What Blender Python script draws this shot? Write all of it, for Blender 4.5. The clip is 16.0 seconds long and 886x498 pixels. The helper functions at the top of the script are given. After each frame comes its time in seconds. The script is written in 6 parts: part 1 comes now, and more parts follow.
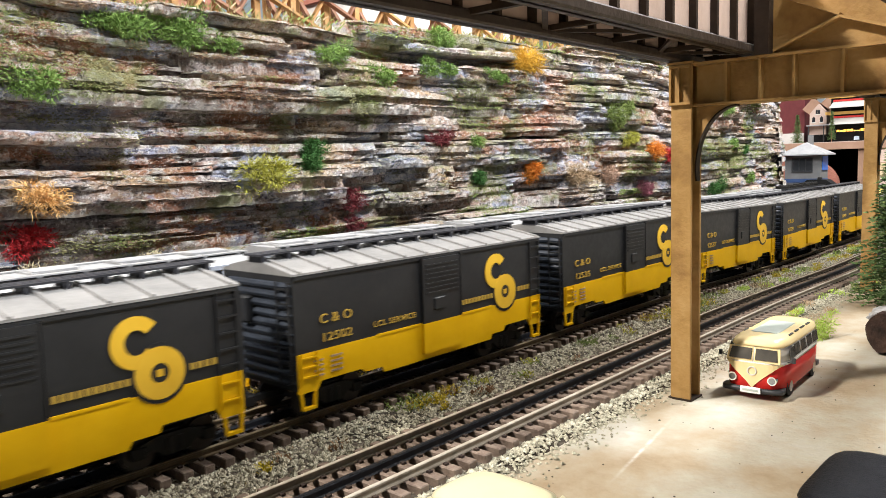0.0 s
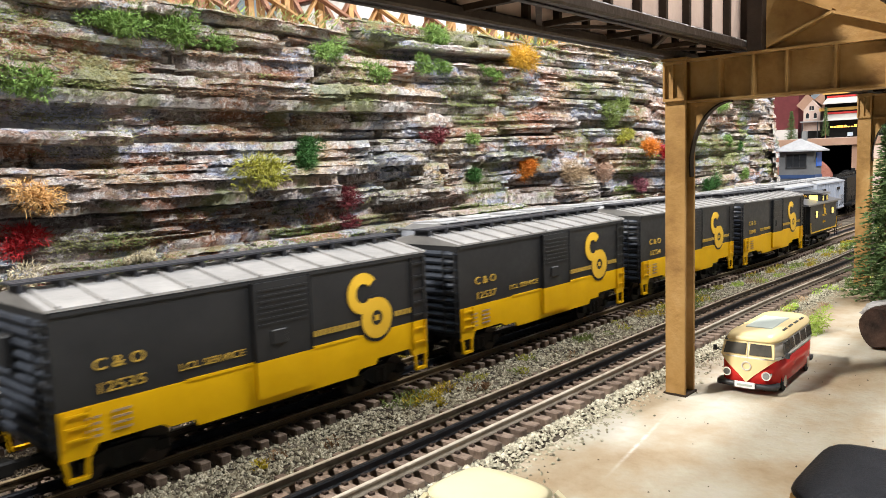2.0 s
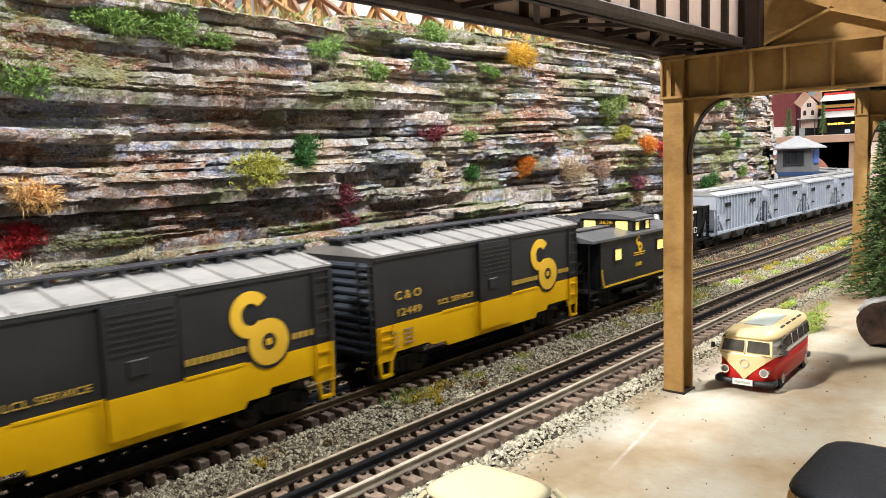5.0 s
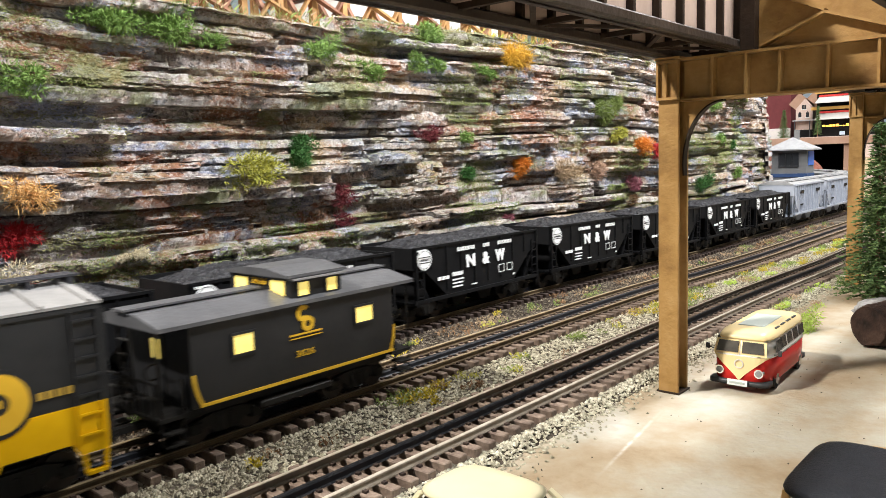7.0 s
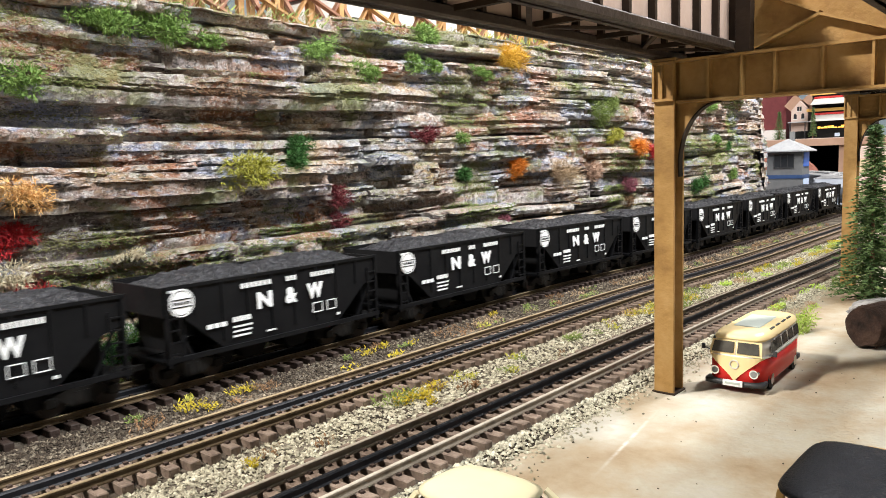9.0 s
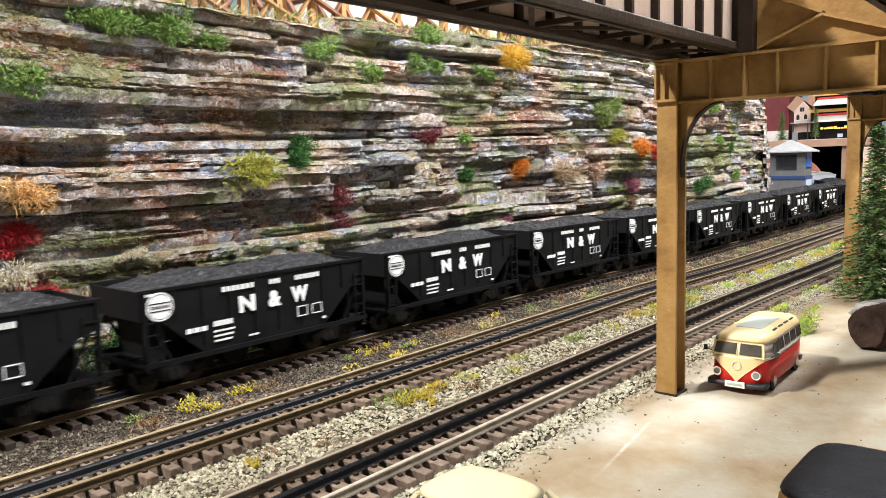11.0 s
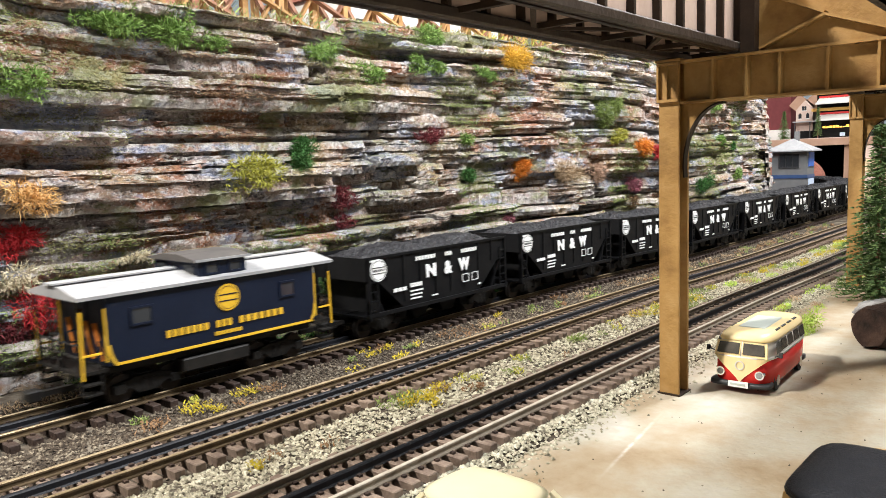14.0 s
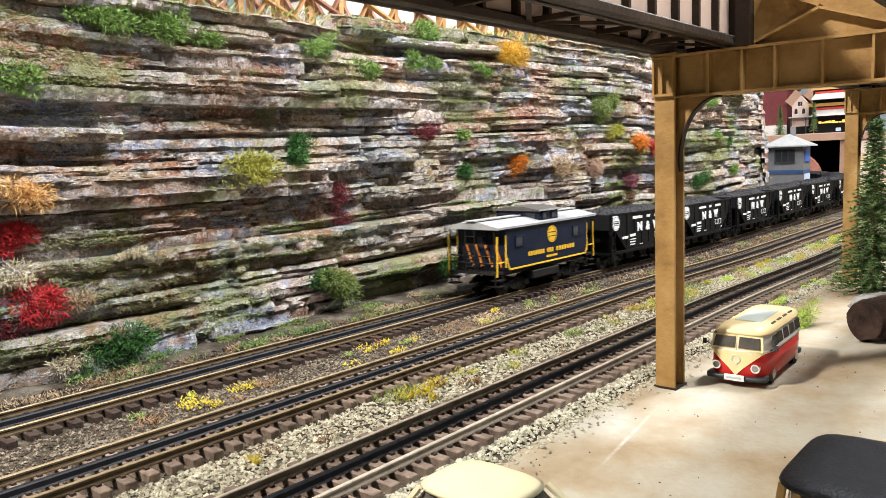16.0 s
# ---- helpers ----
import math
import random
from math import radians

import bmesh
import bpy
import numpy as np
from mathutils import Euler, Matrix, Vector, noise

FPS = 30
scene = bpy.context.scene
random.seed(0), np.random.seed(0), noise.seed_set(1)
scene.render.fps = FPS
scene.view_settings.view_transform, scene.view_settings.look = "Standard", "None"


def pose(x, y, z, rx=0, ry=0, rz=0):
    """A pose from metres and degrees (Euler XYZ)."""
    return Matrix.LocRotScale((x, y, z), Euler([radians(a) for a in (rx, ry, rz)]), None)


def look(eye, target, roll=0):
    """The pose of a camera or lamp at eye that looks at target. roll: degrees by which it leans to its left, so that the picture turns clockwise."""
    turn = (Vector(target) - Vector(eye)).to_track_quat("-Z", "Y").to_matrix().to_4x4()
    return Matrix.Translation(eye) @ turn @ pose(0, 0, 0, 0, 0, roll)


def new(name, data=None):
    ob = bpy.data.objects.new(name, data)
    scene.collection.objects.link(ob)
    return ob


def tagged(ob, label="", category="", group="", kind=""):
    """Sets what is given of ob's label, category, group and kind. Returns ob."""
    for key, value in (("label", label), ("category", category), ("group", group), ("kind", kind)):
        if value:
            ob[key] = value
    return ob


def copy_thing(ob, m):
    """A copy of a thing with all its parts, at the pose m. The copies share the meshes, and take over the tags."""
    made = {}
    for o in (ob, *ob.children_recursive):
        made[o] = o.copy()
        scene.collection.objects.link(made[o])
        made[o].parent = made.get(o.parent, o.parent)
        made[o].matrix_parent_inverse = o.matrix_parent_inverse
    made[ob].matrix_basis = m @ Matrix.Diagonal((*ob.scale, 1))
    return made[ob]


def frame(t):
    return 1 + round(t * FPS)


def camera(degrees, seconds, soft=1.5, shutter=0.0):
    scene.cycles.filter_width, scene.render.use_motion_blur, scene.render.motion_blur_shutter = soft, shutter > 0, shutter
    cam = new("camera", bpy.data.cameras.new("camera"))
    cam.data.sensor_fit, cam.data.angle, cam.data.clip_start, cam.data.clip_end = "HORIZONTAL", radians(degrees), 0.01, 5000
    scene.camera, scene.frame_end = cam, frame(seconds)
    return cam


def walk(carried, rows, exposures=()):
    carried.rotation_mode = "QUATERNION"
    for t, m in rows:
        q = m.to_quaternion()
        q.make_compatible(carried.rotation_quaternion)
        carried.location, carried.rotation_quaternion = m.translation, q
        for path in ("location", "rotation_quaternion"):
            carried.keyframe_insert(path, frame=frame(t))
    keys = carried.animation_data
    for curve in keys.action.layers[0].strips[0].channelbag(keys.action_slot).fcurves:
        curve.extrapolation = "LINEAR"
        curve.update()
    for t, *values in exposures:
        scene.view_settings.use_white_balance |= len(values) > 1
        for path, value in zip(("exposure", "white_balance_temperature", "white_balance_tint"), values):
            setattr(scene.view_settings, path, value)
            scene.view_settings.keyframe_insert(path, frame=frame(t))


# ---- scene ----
cam = camera(60.35, 16.0, soft=0.8, shutter=0.45)
PATH = [
    (0, (0.0019, 0.0016, 0.1516), (0.744, 0.663, 0.0428), -1.77),
    (0.5, (0.0017, 0.0017, 0.1514), (0.7433, 0.6636, 0.0422), -1.812),
    (1, (0.0015, 0.001, 0.1511), (0.7441, 0.6616, 0.041), -1.856),
    (1.5, (0.0015, 0.0012, 0.1512), (0.7463, 0.6592, 0.0404), -1.894),
    (2, (0.0016, 0.0011, 0.1512), (0.7474, 0.6578, 0.0391), -1.983),
    (2.5, (0.0016, 0.0012, 0.1513), (0.7476, 0.6575, 0.0386), -1.963),
    (3, (0.0019, 0.0015, 0.1511), (0.7475, 0.6582, 0.0377), -2.048),
    (3.5, (0.002, 0.0012, 0.1511), (0.7467, 0.659, 0.0377), -2.045),
    (4, (0.0015, 0.0012, 0.1516), (0.7467, 0.6581, 0.0371), -2.074),
    (6.5, (0.0013, 0.001, 0.1512), (0.7515, 0.6522, 0.0369), -1.934),
    (7, (0.001, 0.0009, 0.1513), (0.752, 0.6512, 0.0368), -1.921),
    (7.5, (0.0009, 0.001, 0.1514), (0.7534, 0.6495, 0.0368), -1.913),
    (8, (0.0003, 0.0011, 0.1516), (0.7542, 0.6479, 0.0366), -1.816),
    (8.5, (0.0003, 0.0006, 0.1512), (0.7547, 0.647, 0.0371), -1.835),
    (9, (0.0004, 0.0005, 0.1512), (0.7548, 0.6471, 0.0378), -1.841),
    (11.5, (0.0008, 0.0007, 0.1512), (0.7532, 0.6496, 0.0385), -1.745),
    (12, (0.0002, 0.0005, 0.1513), (0.7528, 0.6493, 0.0394), -1.771),
    (12.5, (0.0006, 0.0005, 0.1511), (0.7528, 0.6499, 0.0397), -1.768),
    (13, (0.001, 0.0009, 0.1511), (0.7525, 0.6513, 0.0401), -1.874),
    (13.5, (0.0005, 0.0005, 0.1513), (0.7516, 0.6512, 0.0401), -1.862),
    (14, (0.0003, 0.0007, 0.1518), (0.7512, 0.6515, 0.0393), -1.998),
    (14.5, (0.0007, 0.0007, 0.1512), (0.752, 0.6509, 0.038), -2.08),
    (15, (0.0004, 0.0006, 0.1514), (0.7529, 0.6491, 0.0363), -2.156),
    (15.5, (-0.001, 0.0001, 0.151), (0.7531, 0.6465, 0.0343), -2.172),
    (16, (-0, -0, 0.1505), (0.753, 0.6477, 0.0339), -2.181),
]
walk(cam, [(t, look(eye, target, roll)) for t, eye, target, roll in PATH])

# ---- light ----
world = bpy.data.worlds.new("room_light")
scene.world = world
world.use_nodes = True
world.node_tree.nodes["Background"].inputs[0].default_value = (1.0, 0.98, 0.96, 1)
world.node_tree.nodes["Background"].inputs[1].default_value = 0.02
scene.view_settings.exposure = 0.0


def area_lamp(name, eye, target, sx, sy, watts, colour):
    data = bpy.data.lights.new(name, "AREA")
    data.shape, data.size, data.size_y, data.energy, data.color = "RECTANGLE", sx, sy, watts, colour
    ob = new(name, data)
    ob.matrix_world = look(eye, target)
    return ob


area_lamp("ceiling_lamp", (-0.75, 0.95, 1.40), (0.5, 0.20, 0.1), 0.13, 0.10, 70, (1.0, 0.96, 0.90))
area_lamp("ceiling_lamp", (0.36, -0.45, 1.55), (0.55, 0.50, 0.15), 0.9, 0.10, 60, (0.92, 0.955, 1.0))
area_lamp("ceiling_lamp", (1.4, -0.10, 1.50), (1.4, 0.50, 0.15), 0.6, 0.10, 44, (0.97, 0.97, 0.97))
area_lamp("ceiling_lamp", (2.5, 0.0, 1.5), (2.6, 0.8, 0.1), 0.6, 0.2, 20, (1.0, 0.96, 0.92))


# ---- materials ----
def mat(name, cols, scale=60.0, rough=0.6, metal=0.0, bump=0.0, bscale=None, stretch=(1, 1, 1), where="Object", detail=6.0,
        rnd=0.0, emit=0.0, spec=0.22):
    """A noise-mottled surface; cols: two or more colours along a ramp."""
    m = bpy.data.materials.new(name)
    m.use_nodes = True
    nt = m.node_tree
    bsdf = nt.nodes["Principled BSDF"]
    bsdf.inputs["Roughness"].default_value, bsdf.inputs["Metallic"].default_value = rough, metal
    bsdf.inputs["Specular IOR Level"].default_value = spec
    if where == "World":
        src = nt.nodes.new("ShaderNodeNewGeometry").outputs["Position"]
    else:
        src = nt.nodes.new("ShaderNodeTexCoord").outputs["Object"]
    mp = nt.nodes.new("ShaderNodeMapping")
    mp.inputs["Scale"].default_value = stretch
    nt.links.new(src, mp.inputs["Vector"])
    no = nt.nodes.new("ShaderNodeTexNoise")
    no.inputs["Scale"].default_value, no.inputs["Detail"].default_value, no.inputs["Roughness"].default_value = scale, detail, 0.62
    nt.links.new(mp.outputs[0], no.inputs["Vector"])
    ramp = nt.nodes.new("ShaderNodeValToRGB")
    cr = ramp.color_ramp
    n = len(cols)
    while len(cr.elements) < n:
        cr.elements.new(0.5)
    for i, c in enumerate(cols):
        cr.elements[i].position = 0.5 if n == 1 else 0.3 + 0.4 * i / (n - 1)
        cr.elements[i].color = (*c, 1)
    nt.links.new(no.outputs["Fac"], ramp.inputs[0])
    out = ramp.outputs[0]
    if rnd:
        info = nt.nodes.new("ShaderNodeObjectInfo")
        hsv = nt.nodes.new("ShaderNodeHueSaturation")
        mr = nt.nodes.new("ShaderNodeMapRange")
        mr.inputs["To Min"].default_value, mr.inputs["To Max"].default_value = 1 - rnd, 1 + rnd
        nt.links.new(info.outputs["Random"], mr.inputs["Value"])
        nt.links.new(mr.outputs[0], hsv.inputs["Value"])
        nt.links.new(out, hsv.inputs["Color"])
        out = hsv.outputs[0]
    nt.links.new(out, bsdf.inputs["Base Color"])
    if emit:
        bsdf.inputs["Emission Strength"].default_value = emit
        nt.links.new(out, bsdf.inputs["Emission Color"])
    if bump:
        n2 = nt.nodes.new("ShaderNodeTexNoise")
        n2.inputs["Scale"].default_value, n2.inputs["Detail"].default_value = bscale or scale * 4, 4
        nt.links.new(mp.outputs[0], n2.inputs["Vector"])
        b = nt.nodes.new("ShaderNodeBump")
        b.inputs["Strength"].default_value, b.inputs["Distance"].default_value = bump, 0.002
        nt.links.new(n2.outputs["Fac"], b.inputs["Height"])
        nt.links.new(b.outputs[0], bsdf.inputs["Normal"])
        mrr = nt.nodes.new("ShaderNodeMapRange")
        mrr.inputs["To Min"].default_value, mrr.inputs["To Max"].default_value = max(0.05, rough - 0.12), min(1, rough + 0.12)
        nt.links.new(n2.outputs["Fac"], mrr.inputs["Value"])
        nt.links.new(mrr.outputs[0], bsdf.inputs["Roughness"])
    return m


def rock_material():
    """Layered painted rock: patches of grey, blue-grey, brown and rust, pale dry-brushed edges, moss."""
    m = mat("layered_rock", [(0.045, 0.032, 0.026), (0.18, 0.145, 0.14), (0.32, 0.27, 0.255), (0.30, 0.195, 0.145), (0.50, 0.435, 0.39)], 13, 0.85, 0, 0, 190,
            (1, 1, 2.0), "World", 13, 0.25)
    nt = m.node_tree
    bsdf = nt.nodes["Principled BSDF"]
    base = bsdf.inputs["Base Color"].links[0].from_socket
    geo = nt.nodes.new("ShaderNodeNewGeometry")

    def field(scale, stretch, detail=7.0, offset=0.0, rough=0.65):
        mp = nt.nodes.new("ShaderNodeMapping")
        mp.inputs["Scale"].default_value, mp.inputs["Location"].default_value = stretch, (offset, offset * 2, offset)
        nt.links.new(geo.outputs["Position"], mp.inputs["Vector"])
        no = nt.nodes.new("ShaderNodeTexNoise")
        no.inputs["Scale"].default_value, no.inputs["Detail"].default_value, no.inputs["Roughness"].default_value = scale, detail, rough
        nt.links.new(mp.outputs[0], no.inputs["Vector"])
        return no.outputs["Fac"]

    def ranged(v, lo, hi):
        mr = nt.nodes.new("ShaderNodeMapRange")
        mr.inputs["From Min"].default_value, mr.inputs["From Max"].default_value = lo, hi
        nt.links.new(v, mr.inputs["Value"])
        return mr.outputs[0]

    def noise_fac(scale, stretch, lo, hi, detail=7.0, offset=0.0):
        return ranged(field(scale, stretch, detail, offset), lo, hi)

    def times(a, b):
        mul = nt.nodes.new("ShaderNodeMath")
        mul.operation = "MULTIPLY"
        mul.use_clamp = True
        nt.links.new(a, mul.inputs[0])
        if isinstance(b, float):
            mul.inputs[1].default_value = b
        else:
            nt.links.new(b, mul.inputs[1])
        return mul.outputs[0]

    def mixed(a, colour, fac, strength=1.0):
        mx = nt.nodes.new("ShaderNodeMix")
        mx.data_type = "RGBA"
        nt.links.new(times(fac, strength), mx.inputs["Factor"])
        nt.links.new(a, mx.inputs["A"])
        mx.inputs["B"].default_value = (*colour, 1)
        return mx.outputs["Result"]

    out = mixed(base, (0.31, 0.135, 0.075), noise_fac(8, (1, 1, 2.2), 0.50, 0.54, 11, 3.1), 0.9)
    out = mixed(out, (0.28, 0.305, 0.40), noise_fac(10, (1, 1, 2.4), 0.51, 0.55, 11, 7.7), 0.9)
    out = mixed(out, (0.42, 0.29, 0.155), noise_fac(8, (1, 1, 2.0), 0.53, 0.60, 10, 5.2), 0.75)
    out = mixed(out, (0.40, 0.27, 0.215), noise_fac(10, (1, 1, 3.0), 0.55, 0.61, 10, 11.9), 0.8)
    out = mixed(out, (0.025, 0.022, 0.022), noise_fac(120, (1, 1, 1.4), 0.55, 0.62, 10, 9.4), 0.8)
    out = mixed(out, (0.60, 0.565, 0.53), noise_fac(130, (1, 1, 1.4), 0.54, 0.60, 12, 1.3), 0.65)
    out = mixed(out, (0.74, 0.71, 0.67), noise_fac(420, (1, 1, 1.2), 0.56, 0.62, 8, 4.3), 0.55)
    out = mixed(out, (0.03, 0.024, 0.022), noise_fac(450, (1, 1, 1.3), 0.56, 0.62, 7, 17.3), 0.6)
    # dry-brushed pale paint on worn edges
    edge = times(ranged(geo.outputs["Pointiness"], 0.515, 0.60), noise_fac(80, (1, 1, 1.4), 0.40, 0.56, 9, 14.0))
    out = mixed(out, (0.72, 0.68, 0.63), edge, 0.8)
    sep = nt.nodes.new("ShaderNodeSeparateXYZ")
    nt.links.new(geo.outputs["Normal"], sep.inputs[0])
    moss = times(ranged(sep.outputs["Z"], 0.2, 0.75), noise_fac(11, (1, 1, 1), 0.46, 0.60, 8, 2.2))
    out = mixed(out, (0.14, 0.15, 0.045), moss, 0.65)
    out = mixed(out, (0.20, 0.215, 0.085), noise_fac(9, (1, 1, 1.5), 0.555, 0.605, 13, 6.6), 0.7)
    nt.links.new(out, bsdf.inputs["Base Color"])
    b = nt.nodes.new("ShaderNodeBump")
    b.inputs["Strength"].default_value, b.inputs["Distance"].default_value = 1.0, 0.004
    nt.links.new(field(260, (1, 1, 1.2), 8, 21.0, 0.75), b.inputs["Height"])
    nt.links.new(b.outputs[0], bsdf.inputs["Normal"])
    return m


M = {}
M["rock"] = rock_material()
M["sand"] = mat("pale_sand_plaster", [(0.26, 0.18, 0.10), (0.36, 0.29, 0.20), (0.42, 0.385, 0.31), (0.46, 0.44, 0.395)], 13, 0.85, 0, 0.25, 300, (1, 1, 1), "World", 12)


def scuffed(m):
    """Pale scraped streaks in the plaster of the yard."""
    nt = m.node_tree
    bsdf = nt.nodes["Principled BSDF"]
    out = bsdf.inputs["Base Color"].links[0].from_socket
    geo = nt.nodes.new("ShaderNodeNewGeometry")
    for x, y, turn, length, width, strength in SCUFFS:
        mp = nt.nodes.new("ShaderNodeMapping")
        mp.vector_type = "TEXTURE"
        mp.inputs["Location"].default_value, mp.inputs["Rotation"].default_value = (x, y, 0), (0, 0, radians(turn))
        mp.inputs["Scale"].default_value = (length, width, 1)
        no = nt.nodes.new("ShaderNodeTexNoise")
        no.inputs["Scale"].default_value, no.inputs["Detail"].default_value = 120, 6
        nt.links.new(geo.outputs["Position"], no.inputs["Vector"])
        nt.links.new(geo.outputs["Position"], mp.inputs["Vector"])
        gr = nt.nodes.new("ShaderNodeTexGradient")
        gr.gradient_type = "QUADRATIC_SPHERE"
        flat = nt.nodes.new("ShaderNodeVectorMath")
        flat.operation = "MULTIPLY"
        flat.inputs[1].default_value = (1, 1, 0)
        nt.links.new(mp.outputs[0], flat.inputs[0])
        nt.links.new(flat.outputs[0], gr.inputs[0])
        mul = nt.nodes.new("ShaderNodeMath")
        mul.operation, mul.use_clamp = "MULTIPLY", True
        nt.links.new(gr.outputs["Fac"], mul.inputs[0])
        mr = nt.nodes.new("ShaderNodeMapRange")
        mr.inputs["From Min"].default_value, mr.inputs["From Max"].default_value, mr.inputs["To Max"].default_value = 0.3, 0.6, strength
        nt.links.new(no.outputs["Fac"], mr.inputs["Value"])
        nt.links.new(mr.outputs[0], mul.inputs[1])
        mx = nt.nodes.new("ShaderNodeMix")
        mx.data_type = "RGBA"
        nt.links.new(mul.outputs[0], mx.inputs["Factor"])
        nt.links.new(out, mx.inputs["A"])
        mx.inputs["B"].default_value = (0.62, 0.60, 0.56, 1)
        out = mx.outputs["Result"]
    nt.links.new(out, bsdf.inputs["Base Color"])


SCUFFS = [(0.362, 0.1835, 9.3, 0.066, 0.0022, 1.3), (0.375, 0.200, 25.0, 0.055, 0.016, 0.6), (0.45, 0.175, 5.0, 0.06, 0.018, 0.5)]
scuffed(M["sand"])
M["bed"] = mat("track_bed_dirt", [(0.022, 0.016, 0.011), (0.06, 0.046, 0.033), (0.17, 0.145, 0.11)], 40, 0.95, 0, 0.8, 350, (1, 1, 1), "World")
M["tie"] = mat("brown_plastic_tie", [(0.075, 0.05, 0.037), (0.20, 0.148, 0.112)], 120, 0.7, 0, 0.3, 600, (1, 1, 1), "World", 5, 0.25)
M["tie_dark"] = mat("dark_brown_tie", [(0.016, 0.010, 0.008), (0.045, 0.028, 0.020)], 120, 0.7, 0, 0.3, 600, (1, 1, 1), "World", 5, 0.25)
M["rail_rust"] = mat("rust_brown_rail", [(0.055, 0.036, 0.02), (0.13, 0.09, 0.05)], 90, 0.5, 0.1, 0.1, 400, (1, 1, 1), "World")
M["railtop_rust"] = mat("dull_brown_rail_top", [(0.22, 0.16, 0.09), (0.36, 0.28, 0.17)], 90, 0.35, 0.4, 0, None, (1, 1, 1), "World")
M["rail"] = mat("weathered_steel_rail", [(0.16, 0.125, 0.09), (0.30, 0.25, 0.19)], 90, 0.45, 0.25, 0.1, 400, (1, 1, 1), "World")
M["railtop"] = mat("polished_rail_top", [(0.34, 0.29, 0.22), (0.50, 0.45, 0.37)], 90, 0.42, 0.3, 0, None, (1, 1, 1), "World")
M["midrail"] = mat("blackened_centre_rail", [(0.006, 0.0065, 0.008), (0.014, 0.014, 0.017)], 90, 0.5, 0.0, 0, None, (1, 1, 1), "World")
M["steel"] = mat("rusty_tan_bridge_steel", [(0.19, 0.10, 0.03), (0.30, 0.17, 0.055), (0.37, 0.225, 0.085)], 45, 0.55, 0, 0.25, 300, (1, 1, 1), "World", 8)
# near-black brown of the bracing, decks, stiffeners and outer girders
M["steel_dark"] = mat("dark_brown_bridge_steel", [(0.014, 0.008, 0.005), (0.036, 0.021, 0.012)], 60, 0.6, 0, 0.2, 300, (1, 1, 1), "World", 8)
M["steel_edge"] = mat("black_brown_steel_edge", [(0.012, 0.008, 0.005), (0.03, 0.018, 0.010)], 60, 0.7)
M["web"] = mat("pinkish_brown_girder_web", [(0.40, 0.29, 0.23), (0.52, 0.39, 0.32)], 40, 0.6, 0, 0.1, 300, (1, 1, 1), "World")
M["car_black"] = mat("satin_black_car_paint", [(0.009, 0.009, 0.010), (0.016, 0.016, 0.0165)], 40, 0.5, 0, 0.05, 300, spec=0.3)
M["end_blue"] = mat("blue_black_end_paint", [(0.016, 0.019, 0.026), (0.03, 0.036, 0.048)], 60, 0.4, 0, 0.05, 300)
M["hop_black"] = mat("matt_black_hopper_paint", [(0.003, 0.003, 0.0035), (0.007, 0.007, 0.0075)], 40, 0.55, 0, 0.05, 300, spec=0.12)
M["navy"] = mat("dark_navy_caboose_paint", [(0.003, 0.006, 0.016), (0.005, 0.009, 0.022)], 40, 0.5, 0, 0.05, 300)
M["yellow"] = mat("chrome_yellow_paint", [(0.62, 0.345, 0.001), (0.71, 0.405, 0.004)], 40, 0.5, 0, 0.05, 300, spec=0.12)
M["dull_yellow"] = mat("dull_yellow_lettering", [(0.34, 0.21, 0.03), (0.46, 0.30, 0.05)], 300, 0.55)
M["cream_yellow"] = mat("yellow_lettering", [(0.56, 0.33, 0.022), (0.64, 0.39, 0.035)], 60, 0.5, spec=0.15)
M["white_letter"] = mat("white_lettering", [(0.72, 0.72, 0.70), (0.82, 0.82, 0.8)], 60, 0.5)
M["roof_silver"] = mat("pale_galvanised_roof", [(0.17, 0.165, 0.16), (0.27, 0.26, 0.25)], 50, 0.42, 0.2, 0.1, 300)
M["roof_grey"] = mat("sheeny_grey_roof_paint", [(0.07, 0.07, 0.075), (0.11, 0.11, 0.115)], 50, 0.33, 0.3, 0.1, 300)
M["roof_blue"] = mat("black_running_board", [(0.02, 0.02, 0.024), (0.04, 0.04, 0.045)], 50, 0.5)
M["roof_white"] = mat("pale_weathered_roof", [(0.20, 0.20, 0.205), (0.31, 0.305, 0.30)], 50, 0.5, 0, 0.1, 300)
M["roof_dusk"] = mat("dusty_brown_grey_roof", [(0.05, 0.046, 0.045), (0.09, 0.082, 0.075)], 50, 0.5)
M["hop_grey"] = mat("light_grey_hopper_paint", [(0.26, 0.28, 0.32), (0.34, 0.36, 0.41)], 50, 0.5, 0, 0.1, 300)
M["coal"] = mat("heaped_coal", [(0.004, 0.004, 0.005), (0.012, 0.012, 0.014), (0.05, 0.05, 0.055)], 300, 0.4, 0, 1.0, 500)
M["truck"] = mat("dark_truck_metal", [(0.005, 0.0045, 0.004), (0.014, 0.012, 0.010)], 80, 0.6, 0.0, 0.1, 400)
M["wheel"] = mat("wheel_steel", [(0.03, 0.026, 0.022), (0.06, 0.05, 0.045)], 80, 0.4, 0.7)
M["lit_glass"] = mat("lit_window", [(1.0, 0.74, 0.16), (1.0, 0.82, 0.26)], 60, 0.4, 0, 0, None, (1, 1, 1), "Object", 3, 0, 0.62)
M["glass"] = mat("dark_glass", [(0.02, 0.022, 0.025), (0.035, 0.037, 0.04)], 30, 0.08)
